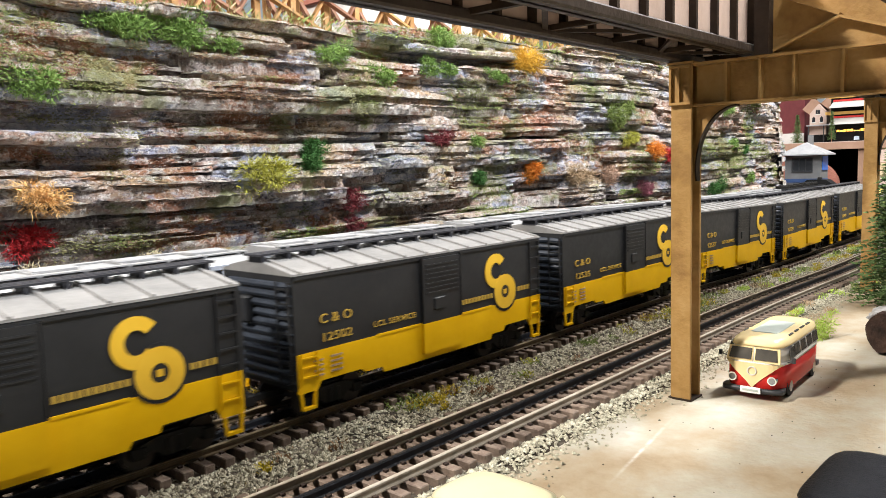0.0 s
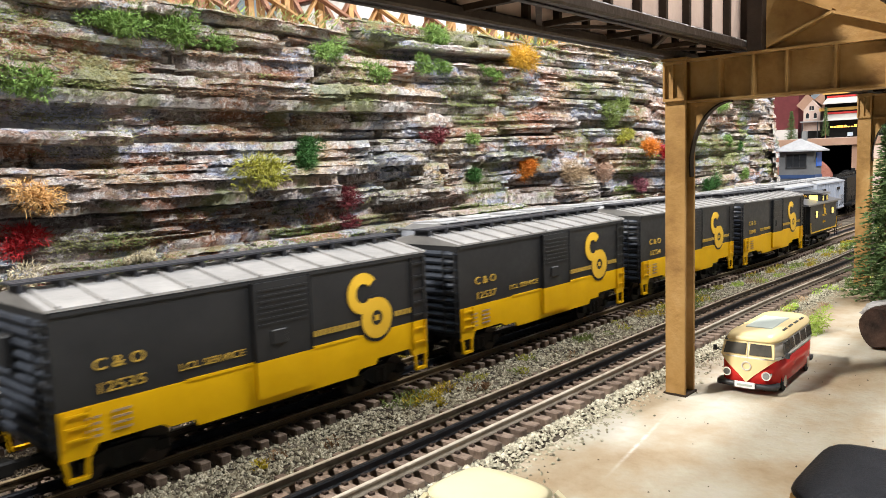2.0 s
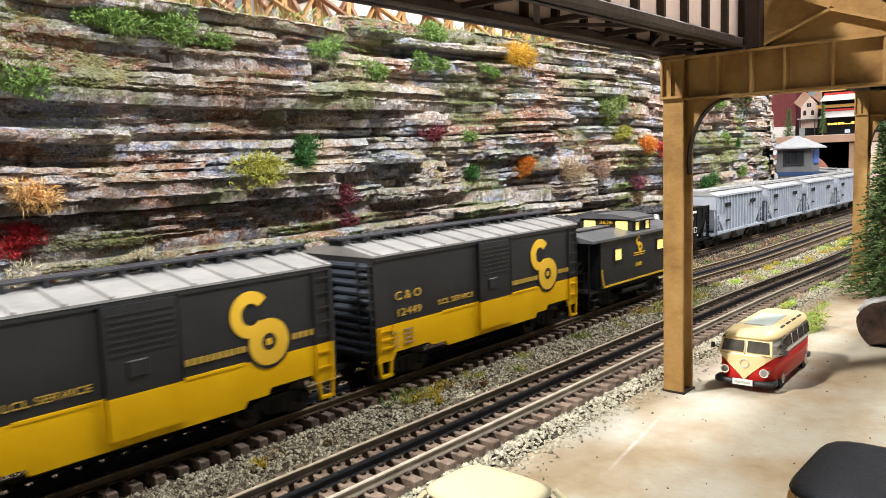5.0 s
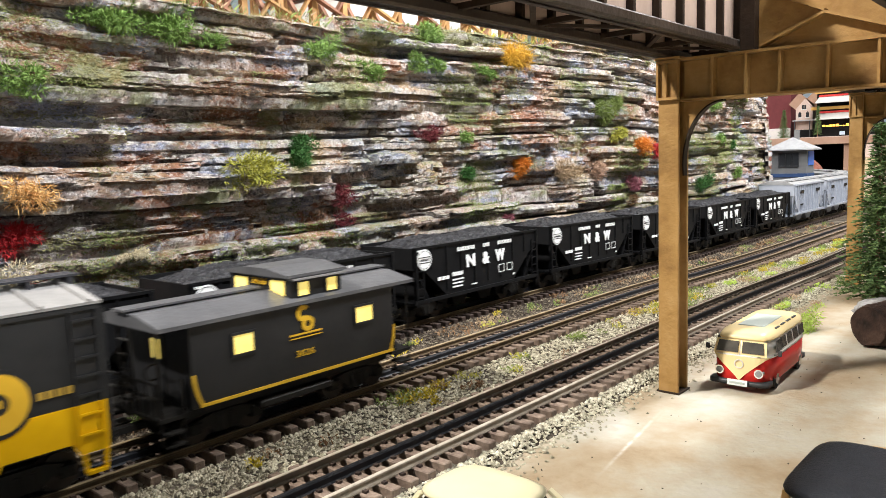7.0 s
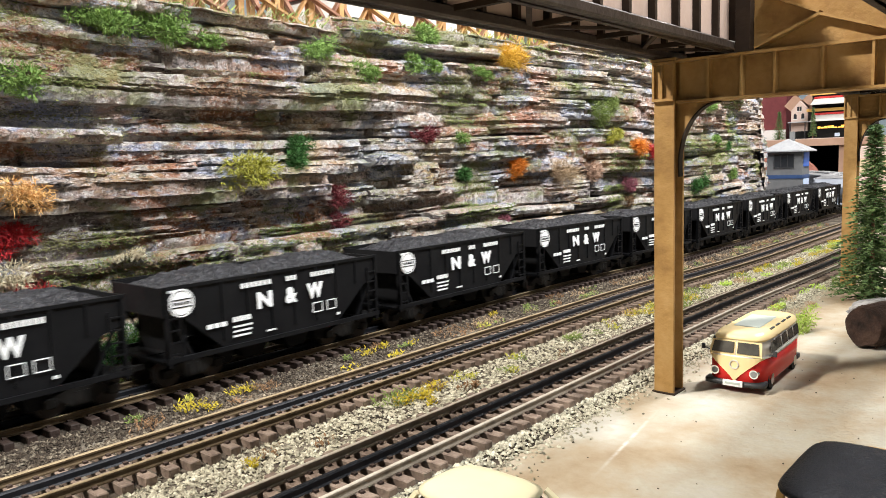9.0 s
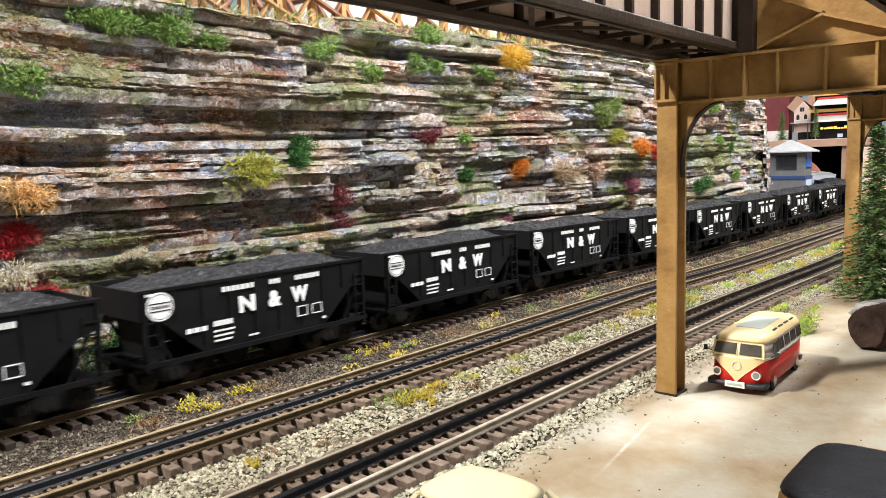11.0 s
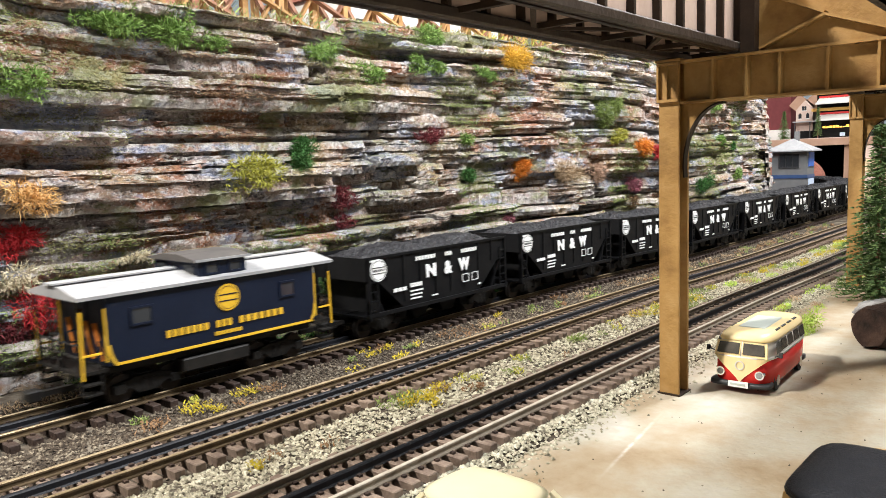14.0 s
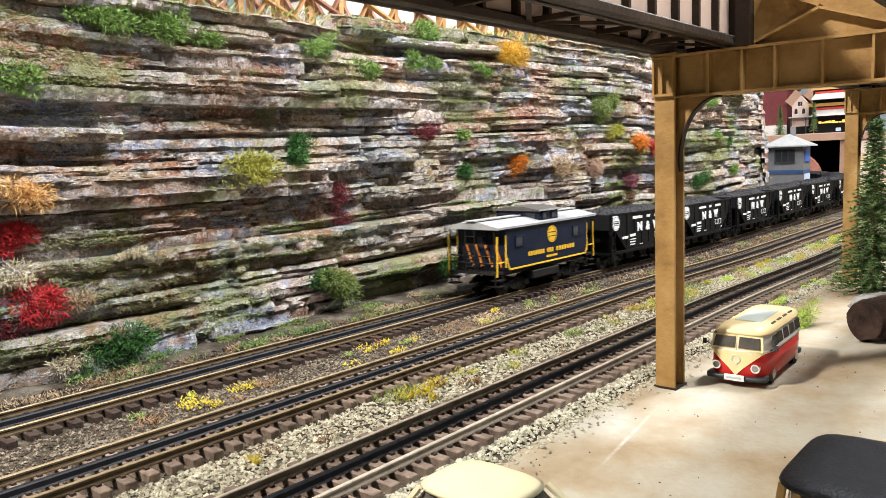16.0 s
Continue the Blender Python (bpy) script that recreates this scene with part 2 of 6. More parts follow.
for key, a, b in (("green", (0.08, 0.16, 0.03), (0.25, 0.36, 0.10)), ("dkgreen", (0.02, 0.07, 0.015), (0.06, 0.15, 0.035)),
                  ("gold", (0.42, 0.22, 0.02), (0.65, 0.40, 0.05)), ("olive", (0.25, 0.24, 0.03), (0.42, 0.40, 0.08)),
                  ("maroon", (0.09, 0.015, 0.018), (0.2, 0.04, 0.045)), ("orange", (0.45, 0.12, 0.012), (0.68, 0.26, 0.04)),
                  ("tan", (0.26, 0.18, 0.10), (0.42, 0.30, 0.19)), ("pinktan", (0.40, 0.25, 0.17), (0.55, 0.38, 0.28)),
                  ("red", (0.32, 0.014, 0.018), (0.56, 0.045, 0.05)), ("mauve", (0.18, 0.05, 0.07), (0.30, 0.11, 0.13)),
                  ("rust", (0.14, 0.072, 0.03), (0.25, 0.15, 0.08)), ("apricot", (0.60, 0.33, 0.11), (0.78, 0.50, 0.22)),
                  ("cream", (0.45, 0.38, 0.24), (0.66, 0.58, 0.42)), ("moss", (0.10, 0.14, 0.03), (0.22, 0.27, 0.08)),
                  ("lime", (0.26, 0.38, 0.05), (0.45, 0.58, 0.12)), ("pine", (0.035, 0.08, 0.028), (0.17, 0.24, 0.085)), ("lemon", (0.30, 0.23, 0.012), (0.50, 0.39, 0.04))):
    M[key] = mat(key + "_foliage", [a, b], 160, 0.85, 0, 0, None, (1, 1, 1), "Object", 3)
M["stone"] = mat("ballast_stone", [(0.10, 0.085, 0.06), (0.34, 0.31, 0.225), (0.56, 0.53, 0.41)], 330, 0.85, 0, 0.2, 900, (1, 1, 1), "World", 2)
M["stone_dark"] = mat("dirty_ballast_stone", [(0.014, 0.010, 0.007), (0.055, 0.040, 0.027), (0.24, 0.20, 0.145)], 330, 0.9, 0, 0.2, 900, (1, 1, 1), "World", 2)
M["timber"] = mat("varnished_trestle_timber", [(0.36, 0.19, 0.07), (0.52, 0.30, 0.13)], 40, 0.6, 0, 0.2, 200, (1, 1, 1), "World", 5, 0.2)
M["timber_dark"] = mat("reddish_brown_timber", [(0.22, 0.10, 0.06), (0.32, 0.17, 0.11)], 40, 0.6, 0, 0.2, 200, (1, 1, 1), "World", 5, 0.2)


# ---- mesh helpers ----
def box(bm, x0, x1, y0, y1, z0, z1, bevel=0.0):
    vs = [bm.verts.new((x, y, z)) for x in (x0, x1) for y in (y0, y1) for z in (z0, z1)]
    fs = [bm.faces.new([vs[i] for i in q]) for q in ((0, 1, 3, 2), (4, 6, 7, 5), (0, 4, 5, 1), (2, 3, 7, 6), (0, 2, 6, 4), (1, 5, 7, 3))]
    if bevel:
        es = list({e for f in fs for e in f.edges})
        bmesh.ops.bevel(bm, geom=es, offset=bevel, segments=1, affect="EDGES")
    return bm


def beam(bm, a, b, w, h, up=(0, 0, 1)):
    """A bar of width w and height h from a to b."""
    a, b = Vector(a), Vector(b)
    d = (b - a).normalized()
    s = d.cross(Vector(up))
    s = s.normalized() if s.length > 1e-6 else Vector((1, 0, 0))
    u = s.cross(d)
    vs = [bm.verts.new(p + s * i * w / 2 + u * j * h / 2) for p in (a, b) for i, j in ((-1, -1), (1, -1), (1, 1), (-1, 1))]
    for q in ((3, 2, 1, 0), (4, 5, 6, 7), (0, 1, 5, 4), (1, 2, 6, 5), (2, 3, 7, 6), (3, 0, 4, 7)):
        bm.faces.new([vs[i] for i in q])
    return bm


def tube(bm, a, b, r, seg=10, r2=None):
    a, b = Vector(a), Vector(b)
    d = (b - a).normalized()
    s = d.orthogonal().normalized()
    u = d.cross(s)
    r2 = r if r2 is None else r2
    rings = [[bm.verts.new(p + (s * math.cos(k * 2 * math.pi / seg) + u * math.sin(k * 2 * math.pi / seg)) * rr) for k in range(seg)] for p, rr in ((a, r), (b, r2))]
    for k in range(seg):
        bm.faces.new((rings[0][k], rings[0][(k + 1) % seg], rings[1][(k + 1) % seg], rings[1][k]))
    bm.faces.new(rings[0][::-1])
    bm.faces.new(rings[1])
    return bm


def prism(bm, pts, axis, d0, d1):
    """A polygon (two coordinates) pushed along the third axis from d0 to d1."""
    def at(p, d):
        return {"x": (d, p[0], p[1]), "y": (p[0], d, p[1]), "z": (p[0], p[1], d)}[axis]
    a = [bm.verts.new(at(p, d0)) for p in pts]
    b = [bm.verts.new(at(p, d1)) for p in pts]
    bm.faces.new(a[::-1])
    bm.faces.new(b)
    for i in range(len(pts)):
        j = (i + 1) % len(pts)
        bm.faces.new((a[i], a[j], b[j], b[i]))
    return bm


def ring(bm, cx, cz, r0, r1, y0, y1, a0=0.0, a1=360.0, seg=36):
    """A flat ring or arc in the x-z plane, between y0 and y1 (y1 the far side)."""
    full = abs(a1 - a0) >= 360
    n = max(3, int(seg * abs(a1 - a0) / 360))
    secs = []
    for k in range(n if full else n + 1):
        a = radians(a0 + (a1 - a0) * k / n)
        c, s = math.cos(a), math.sin(a)
        secs.append([bm.verts.new((cx + r * c, y, cz + r * s)) for r, y in ((r0, y0), (r1, y0), (r1, y1), (r0, y1))])
    m = len(secs)
    for k in range(m if full else m - 1):
        p, q = secs[k], secs[(k + 1) % m]
        for i in range(4):
            bm.faces.new((p[i], p[(i + 1) % 4], q[(i + 1) % 4], q[i]))
    if not full:
        bm.faces.new(secs[0])
        bm.faces.new(secs[-1][::-1])
    return bm


def mesh_of(name, bm, material):
    bmesh.ops.recalc_face_normals(bm, faces=bm.faces)
    me = bpy.data.meshes.new(name)
    bm.to_mesh(me)
    bm.free()
    me.materials.append(material)
    return me


def part(name, bm, material, parent, label="", smooth=False):
    me = mesh_of(name, bm, material)
    if smooth:
        me.polygons.foreach_set("use_smooth", [True] * len(me.polygons))
    ob = new(name, me)
    ob.parent = parent
    if label:
        ob["label"] = label
    return ob


def thing(name, label, category, group="", kind="", at=None):
    ob = new(name)
    ob.empty_display_size = 0.02
    if at is not None:
        ob.matrix_basis = at
    return tagged(ob, label, category, group, kind)


def solid(name, bm, material, label, category="", group="", kind="", smooth=False):
    return tagged(part(name, bm, material, None, "", smooth), label, category, group, kind)


def letters(text, size, material, parent, m, depth=0.0003, name="lettering", width=None, bold=0.0):
    """Writing as a mesh, from the built-in font, centred at the pose m and facing its z."""
    cu = bpy.data.curves.new(name, "FONT")
    cu.body, cu.size, cu.extrude, cu.align_x, cu.align_y = text, size, depth, "CENTER", "CENTER"
    cu.resolution_u, cu.offset = 3, bold
    tmp = bpy.data.objects.new("tmp", cu)
    scene.collection.objects.link(tmp)
    me = bpy.data.meshes.new_from_object(tmp)
    bpy.data.objects.remove(tmp)
    if width:
        xs = [v.co.x for v in me.vertices]
        k = width / (max(xs) - min(xs))
        for v in me.vertices:
            v.co.x *= k
    me.transform(m)
    me.materials.clear()
    me.materials.append(material)
    ob = new(name, me)
    ob.parent = parent
    return ob


# ---- the line of the tracks ----
T1, T2, T3 = 0.260, 0.362, 0.469
CURVE_X, CURVE_Y = 1.93, 1.129
RAIL_TOP = 0.012


def dip(x):
    u = min(1, max(0, (x - 0.68) / 0.45))
    return -0.006 * u * u * (3 - 2 * u)


def on_track(y, s):
    """Place and heading at s metres along the track that runs at y: straight, then a curve to the left round to the way back."""
    r = CURVE_Y - y
    if s <= CURVE_X:
        return s, y, 0.0
    a = (s - CURVE_X) / r
    if a < math.pi:
        return CURVE_X + r * math.sin(a), CURVE_Y - r * math.cos(a), a
    return CURVE_X - (s - CURVE_X - math.pi * r), CURVE_Y + r, math.pi


def car_pose(y, s, wheelbase=0.13):
    xa, ya, _ = on_track(y, s - wheelbase / 2)
    xb, yb, _ = on_track(y, s + wheelbase / 2)
    za, zb = RAIL_TOP + dip(xa), RAIL_TOP + dip(xb)
    return pose((xa + xb) / 2, (ya + yb) / 2, (za + zb) / 2, 0, 0, 0) @ Matrix.Rotation(math.atan2(yb - ya, xb - xa), 4, "Z") @ Matrix.Rotation(-math.atan2(zb - za, wheelbase), 4, "Y")


# ---- room and layout board ----
def grid_mesh(name, x0, x1, y0, y1, nx, ny, height, material, label, kind="structure", category=""):
    xs, ys = np.linspace(x0, x1, nx), np.linspace(y0, y1, ny)
    verts = [(x, y, height(x, y)) for y in ys for x in xs]
    faces = [(j * nx + i, j * nx + i + 1, (j + 1) * nx + i + 1, (j + 1) * nx + i) for j in range(ny - 1) for i in range(nx - 1)]
    me = bpy.data.meshes.new(name)
    me.from_pydata(verts, [], faces)
    me.materials.append(material)
    me.polygons.foreach_set("use_smooth", [True] * len(faces))
    return tagged(new(name, me), label, category, "", kind)


M["wall"] = mat("pale_blue_room_wall", [(0.40, 0.48, 0.55), (0.46, 0.54, 0.60)], 3, 0.85, 0, 0.05, 80, (1, 1, 1), "World")
M["ceiling"] = mat("white_ceiling", [(0.72, 0.71, 0.69), (0.80, 0.79, 0.77)], 4, 0.9, 0, 0.05, 80, (1, 1, 1), "World")
M["carpet"] = mat("grey_floor", [(0.10, 0.10, 0.10), (0.16, 0.155, 0.15)], 30, 0.95, 0, 0.2, 200, (1, 1, 1), "World")


def room():
    x0, x1, y0, y1, z0, z1 = -2.4, 5.0, -2.2, 3.4, -1.0, 1.75
    for name, b in (("floor", (x0 - .1, x1 + .1, y0 - .1, y1 + .1, z0 - .1, z0)), ("ceiling", (x0 - .1, x1 + .1, y0 - .1, y1 + .1, z1, z1 + .1)),
                    ("wall_west", (x0 - .1, x0, y0, y1, z0, z1)), ("wall_east", (x1, x1 + .1, y0, y1, z0, z1)),
                    ("wall_south", (x0, x1, y0 - .1, y0, z0, z1)), ("wall_north", (x0, x1, y1, y1 + .1, z0, z1))):
        m = M["carpet"] if name == "floor" else M["ceiling"] if name == "ceiling" else M["wall"]
        solid(name, box(bmesh.new(), *b), m, {"floor": "grey carpeted room floor", "ceiling": "white painted room ceiling"}.get(name, "pale blue painted room wall"), kind="structure")


room()


def ground_height(x, y):
    h = 0.0006 * noise.noise((x * 14, y * 14, 0))
    if y > 0.212:                       # the ballasted bed of the three tracks
        u = min(1, (y - 0.212) / 0.016)
        h += (0.0036 + dip(x)) * u + 0.0006 * noise.noise((x * 90, y * 90, 3)) * u
    if y > 0.515 and x < 1.9:
        h += 0.10 * min(0.3, y - 0.515) * (1 if x < 1.7 else (1.9 - x) * 5)
    return h


# sand yard and track bed share one line
ground = grid_mesh("ground", -1.2, 4.0, -0.75, 0.218, 300, 90, ground_height, M["sand"], "pale tan plaster yard with stains and scuffs")
track_bed = grid_mesh("track_bed", -1.2, 4.0, 0.218, 2.6, 420, 160, ground_height, M["bed"], "dirt and fine gravel bed under the tracks")
solid("layout_board", box(bmesh.new(), -1.2, 4.0, -0.75, 2.6, -0.16, -0.012), M["timber_dark"], "dark wooden edge of the model layout board", "board", kind="structure")


# ---- tracks ----
def sweep(bm, y, off, s0, s1, prof, step):
    """A rail profile (offset, height) swept along the track."""
    n = max(1, int((s1 - s0) / step))
    last = None
    for k in range(n + 1):
        s = s0 + (s1 - s0) * k / n
        x, yy, a = on_track(y, s)
        sn, cs = math.sin(a), math.cos(a)
        row = [bm.verts.new((x - (off + o) * sn, yy + (off + o) * cs, z + RAIL_TOP + dip(x))) for o, z in prof]
        if last:
            for i in range(len(row)):
                j = (i + 1) % len(row)
                bm.faces.new((last[i], last[j], row[j], row[i]))
        last = row
    return bm


TIE_ME = mesh_of("tie", box(bmesh.new(), -0.0029, 0.0029, -0.0295, 0.0295, 0.0005, 0.0081, 0.0005), M["tie"])
TIE_DARK_ME = mesh_of("tie", box(bmesh.new(), -0.0029, 0.0029, -0.0295, 0.0295, 0.0005, 0.0081, 0.0005), M["tie_dark"])


def track(name, y, label, end=4.3):
    tr = thing(name, label, "railway track", "parallel tracks", "structure")
    web = [(-.0022, -.0040), (.0022, -.0040), (.0022, -.0034), (.0006, -.0031), (.0006, -.0014), (.0012, -.0011), (.0012, -.0003), (-.0012, -.0003), (-.0012, -.0011), (-.0006, -.0014), (-.0006, -.0031), (-.0022, -.0034)]
    top = [(-.0011, -.0003), (.0011, -.0003), (.0009, 0.0), (-.0009, 0.0)]
    mid = [(-.0024, -.0040), (.0024, -.0040), (.0015, -.0032), (.0015, -.0007), (.0009, 0.0), (-.0009, 0.0), (-.0015, -.0007), (-.0015, -.0032)]
    for off in (-0.01725, 0.01725):
        bm = sweep(bmesh.new(), y, off, -0.7, 1.1, web, 0.06)
        sweep(bm, y, off, 1.1, end, web, 0.04)
        r = part("rail", bm, M["rail" if y == T1 else "rail_rust"], tr)
        bm = sweep(bmesh.new(), y, off, -0.7, end, top, 0.05)
        part("rail_head", bm, M["railtop" if y == T1 else "railtop_rust"], r, "polished running surface")
    part("centre_rail", sweep(bmesh.new(), y, 0, -0.7, end, mid, 0.05), M["midrail"], tr, "black third rail between the running rails")
    # track spikes and chairs, one pair a tie
    rnd = random.Random(int(y * 1000))
    bm = bmesh.new()
    far = bmesh.new()
    s, k = -0.32, 0
    ties = []
    while s < end:
        x, yy, a = on_track(y, s)
        if s < 2.3:
            ties.append((x, yy, a, rnd.uniform(-.0006, .0006)))
            if s < 1.3:
                for off in (-.0215, -.0137, .0137, .0215, -.0042, .0042):
                    box(bm, x - .0011, x + .0011, yy + off - .0011, yy + off + .0011, .0080 + dip(x), .0092 + dip(x))
        else:
            m = Matrix.Translation((x, yy, dip(x))) @ Matrix.Rotation(a, 4, "Z")
            vs = [far.verts.new(m @ Vector(c)) for c in [(p, q, z) for p in (-.0029, .0029) for q in (-.0295, .0295) for z in (.001, .0081)]]
            for q in ((0, 1, 3, 2), (4, 6, 7, 5), (0, 4, 5, 1), (2, 3, 7, 6), (0, 2, 6, 4), (1, 5, 7, 3)):
                far.faces.new([vs[i] for i in q])
        s += 0.0117
    part("spikes", bm, M["tie_dark"], tr)["kind"] = "stuff"
    part("far_ties", far, M["tie_dark" if y == T3 else "tie"], tr)["kind"] = "stuff"
    return tr, ties


TRACKS = [track("track", T1, "empty three-rail model track with brown ties beside the yard", 2.6), track("track", T2, "three-rail model track with weathered brown rails"), track("track", T3, "three-rail model track with dark ties at the rock foot")]


# ---- rock face ----
def step3(v):
    """Noise broken into ledges, as split rock breaks."""
    return (math.floor(v * 4.0 + 0.5) / 4.0) * 0.7 + v * 0.3


def face_y(x, z):
    y = 0.552 + 0.012 * noise.noise((x * 2.3, 0, 4.1)) + 0.12 * max(0, z - 0.03) ** 1.0 * 0.9
    y += 0.011 * step3(noise.noise((x * 5.5, z * 16, 7.7))) * min(1, max(0, z / 0.05))
    y += 0.018 * max(0, min(1, (x - 0.5) / 0.3)) * (1 if z < 0.06 else 0.5)
    return y


def cliff_top(x):
    return float(np.interp(x, [-0.5, 0.22, 0.57, 0.88, 1.2, 1.45, 1.8], [0.285, 0.285, 0.297, 0.312, 0.325, 0.305, 0.275])) + 0.006 * noise.noise((x * 6, 2, 8))


ROCK_SURFACE = []


def bend(x, z):
    """The slow wave of the rock beds."""
    return 0.006 * noise.noise((x * 2.6, z * 3.0, 5.5)) + 0.0022 * noise.noise((x * 8, z * 8, 1.5))


def slab_mesh(x0, x1, z0, z1, yf, depth, seed, keep=True):
    """One rock layer from x0 to x1, split into thin leaves with broken edges; its front at yf(x), its back a depth behind."""
    n = max(6, int((x1 - x0) / 0.0028))
    h = z1 - z0
    rr = random.Random(int(seed * 1000))
    leaves = max(1, min(7, int(h / 0.0034)))
    cuts = [0.0] + sorted(rr.uniform(0.1, 0.9) for _ in range(leaves - 1)) + [1.0]
    prof = [(-1, 0.0, 1.0)]
    for k in range(leaves):
        a, b = cuts[k], cuts[k + 1]
        prof += [(k, a + 0.04 * (b - a), 0.0), (k, a + 0.55 * (b - a), 0.0), (k, a + 0.96 * (b - a), 0.0)]
    prof += [(leaves, 1.0, 0.45), (-1, 1.0, 1.0)]
    base = [rr.uniform(-0.0032, 0.0032) for _ in range(leaves + 1)]
    ends = [(rr.uniform(0.001, 0.030) * rr.random(), rr.uniform(0.001, 0.030) * rr.random()) for _ in range(leaves + 1)]
    verts, faces = [], []
    m = len(prof)
    for i in range(n + 1):
        u = i / n
        x = x0 + (x1 - x0) * u
        big = 0.0062 * step3(noise.noise((x * 15, seed * 7.1, 0))) + 0.0030 * noise.noise((x * 55, seed * 3.7, 1))
        lift = 0.0018 * noise.noise((x * 10, 0, seed)) + 0.0010 * noise.noise((x * 70, 4, seed))
        for q, (k, v, d) in enumerate(prof):
            z = z0 + h * v + bend(x, z0)
            if k < 0:
                verts.append((x, yf(x) + depth, z))
                continue
            ea, eb = ends[k]
            chip = 0.010 * (min(1, max(0, 1 - (u * (x1 - x0) - ea) / 0.004)) + min(1, max(0, 1 - ((1 - u) * (x1 - x0) - eb) / 0.004)))
            leaf = base[k] + 0.0048 * step3(noise.noise((x * 26, k * 5.3, seed))) + 0.0014 * noise.noise((x * 110, z * 160, seed))
            jag = 0.0016 * noise.noise((x * 260, q * 3.1, seed * 2))
            y = yf(x) + big + leaf + jag + chip + d * depth + 0.0035 * max(0, v - 0.72) / 0.28 + 0.0025 * max(0, 0.2 - v) / 0.2
            zz = z + lift * (0.35 + 0.65 * v) + 0.0009 * noise.noise((x * 120, q * 1.7, seed + 9))
            verts.append((x + 0.0012 * noise.noise((z * 400, seed, x * 60)), y, zz))
            if keep and d < 0.3:
                ROCK_SURFACE.append(verts[-1])
    for i in range(n):
        for k in range(m - 1):
            p = i * m + k
            faces.append((p, p + m, p + m + 1, p + 1))
    faces.append(tuple(range(m)))
    faces.append(tuple(range(n * m + m - 1, n * m - 1, -1)))
    me = bpy.data.meshes.new("stone")
    me.from_pydata(verts, [], faces)
    me.materials.append(M["rock"])
    return me


def cliff():
    cl = thing("rock_cliff", "tall cliff of layered grey, brown and rust rock slabs with moss", "cliff", kind="structure")
    rnd = random.Random(11)
    z = -0.004
    while z < 0.335:
        h = rnd.choice((0.007, 0.009, 0.012, 0.014, 0.017, 0.020, 0.024, 0.028))
        x = -0.42 + rnd.uniform(-0.1, 0)
        out = rnd.uniform(-0.006, 0.006)
        while x < 1.785:
            ln = rnd.uniform(0.07, 0.15) if rnd.random() < 0.5 else rnd.uniform(0.15, 0.36)
            x2 = min(x + ln, 1.815)
            dz = rnd.uniform(-0.004, 0.004)
            top = min(cliff_top(x), cliff_top(x2))
            if z + h * 0.5 < top and x2 - x > 0.02:
                off = out + rnd.uniform(-0.006, 0.006) + (rnd.uniform(0.004, 0.010) if rnd.random() < 0.2 else 0) - (rnd.uniform(0.005, 0.010) if rnd.random() < 0.16 else 0)
                zc = z + h / 2
                slope = rnd.uniform(-0.05, 0.05)
                me = slab_mesh(x, x2, z + dz - 0.0016, z + h + dz + rnd.uniform(-0.0006, 0.0024),
                               lambda q, off=off, zc=zc, x=x, slope=slope: face_y(q, zc) + off + slope * (q - x), rnd.uniform(0.03, 0.05), rnd.uniform(0, 50))
                ob = new("stone", me)
                ob.parent = cl
            x = x2 - rnd.uniform(0.002, 0.026)
        z += h
    # the dark body behind the slabs, with its mossy top
    bm = bmesh.new()
    xs = np.linspace(-0.6, 1.793, 60)
    rows = []
    for x in xs:
        t = cliff_top(x) - 0.006
        rows.append([bm.verts.new((x, y, zz)) for y, zz in ((face_y(x, 0) + 0.020, -0.01), (face_y(x, t) + 0.018, t), (0.80, t - 0.01), (0.95, t - 0.06), (0.95, -0.01))])
    for p, q in zip(rows[:-1], rows[1:]):
        for i in range(5):
            j = (i + 1) % 5
            bm.faces.new((p[i], p[j], q[j], q[i]))
    bm.faces.new(rows[0])
    bm.faces.new(rows[-1][::-1])
    part("core", bm, M["rock"], cl, "dark rock body behind the layers")
    # the end of the face, turned away round the corner
    for k in range(26):
        z0 = -0.002 + k * 0.0108
        o = rnd.uniform(-0.004, 0.010)
        me = slab_mesh(0.552 + rnd.uniform(-.006, .01) + z0 * 0.1, 0.86, z0, z0 + 0.0112, lambda q, o=o: o, 0.035, rnd.uniform(0, 50), False)
        me.transform(Matrix.Translation((1.810 - z0 * 0.05, 0, 0)) @ Matrix(((0, -1, 0, 0), (1, 0, 0, 0), (0, 0, 1, 0), (0, 0, 0, 1))))
        ob = new("stone", me)
        ob.parent = cl
    return cl


cliff()


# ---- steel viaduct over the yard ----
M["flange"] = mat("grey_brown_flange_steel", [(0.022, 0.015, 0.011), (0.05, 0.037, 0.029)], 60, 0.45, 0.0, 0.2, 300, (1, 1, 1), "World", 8)


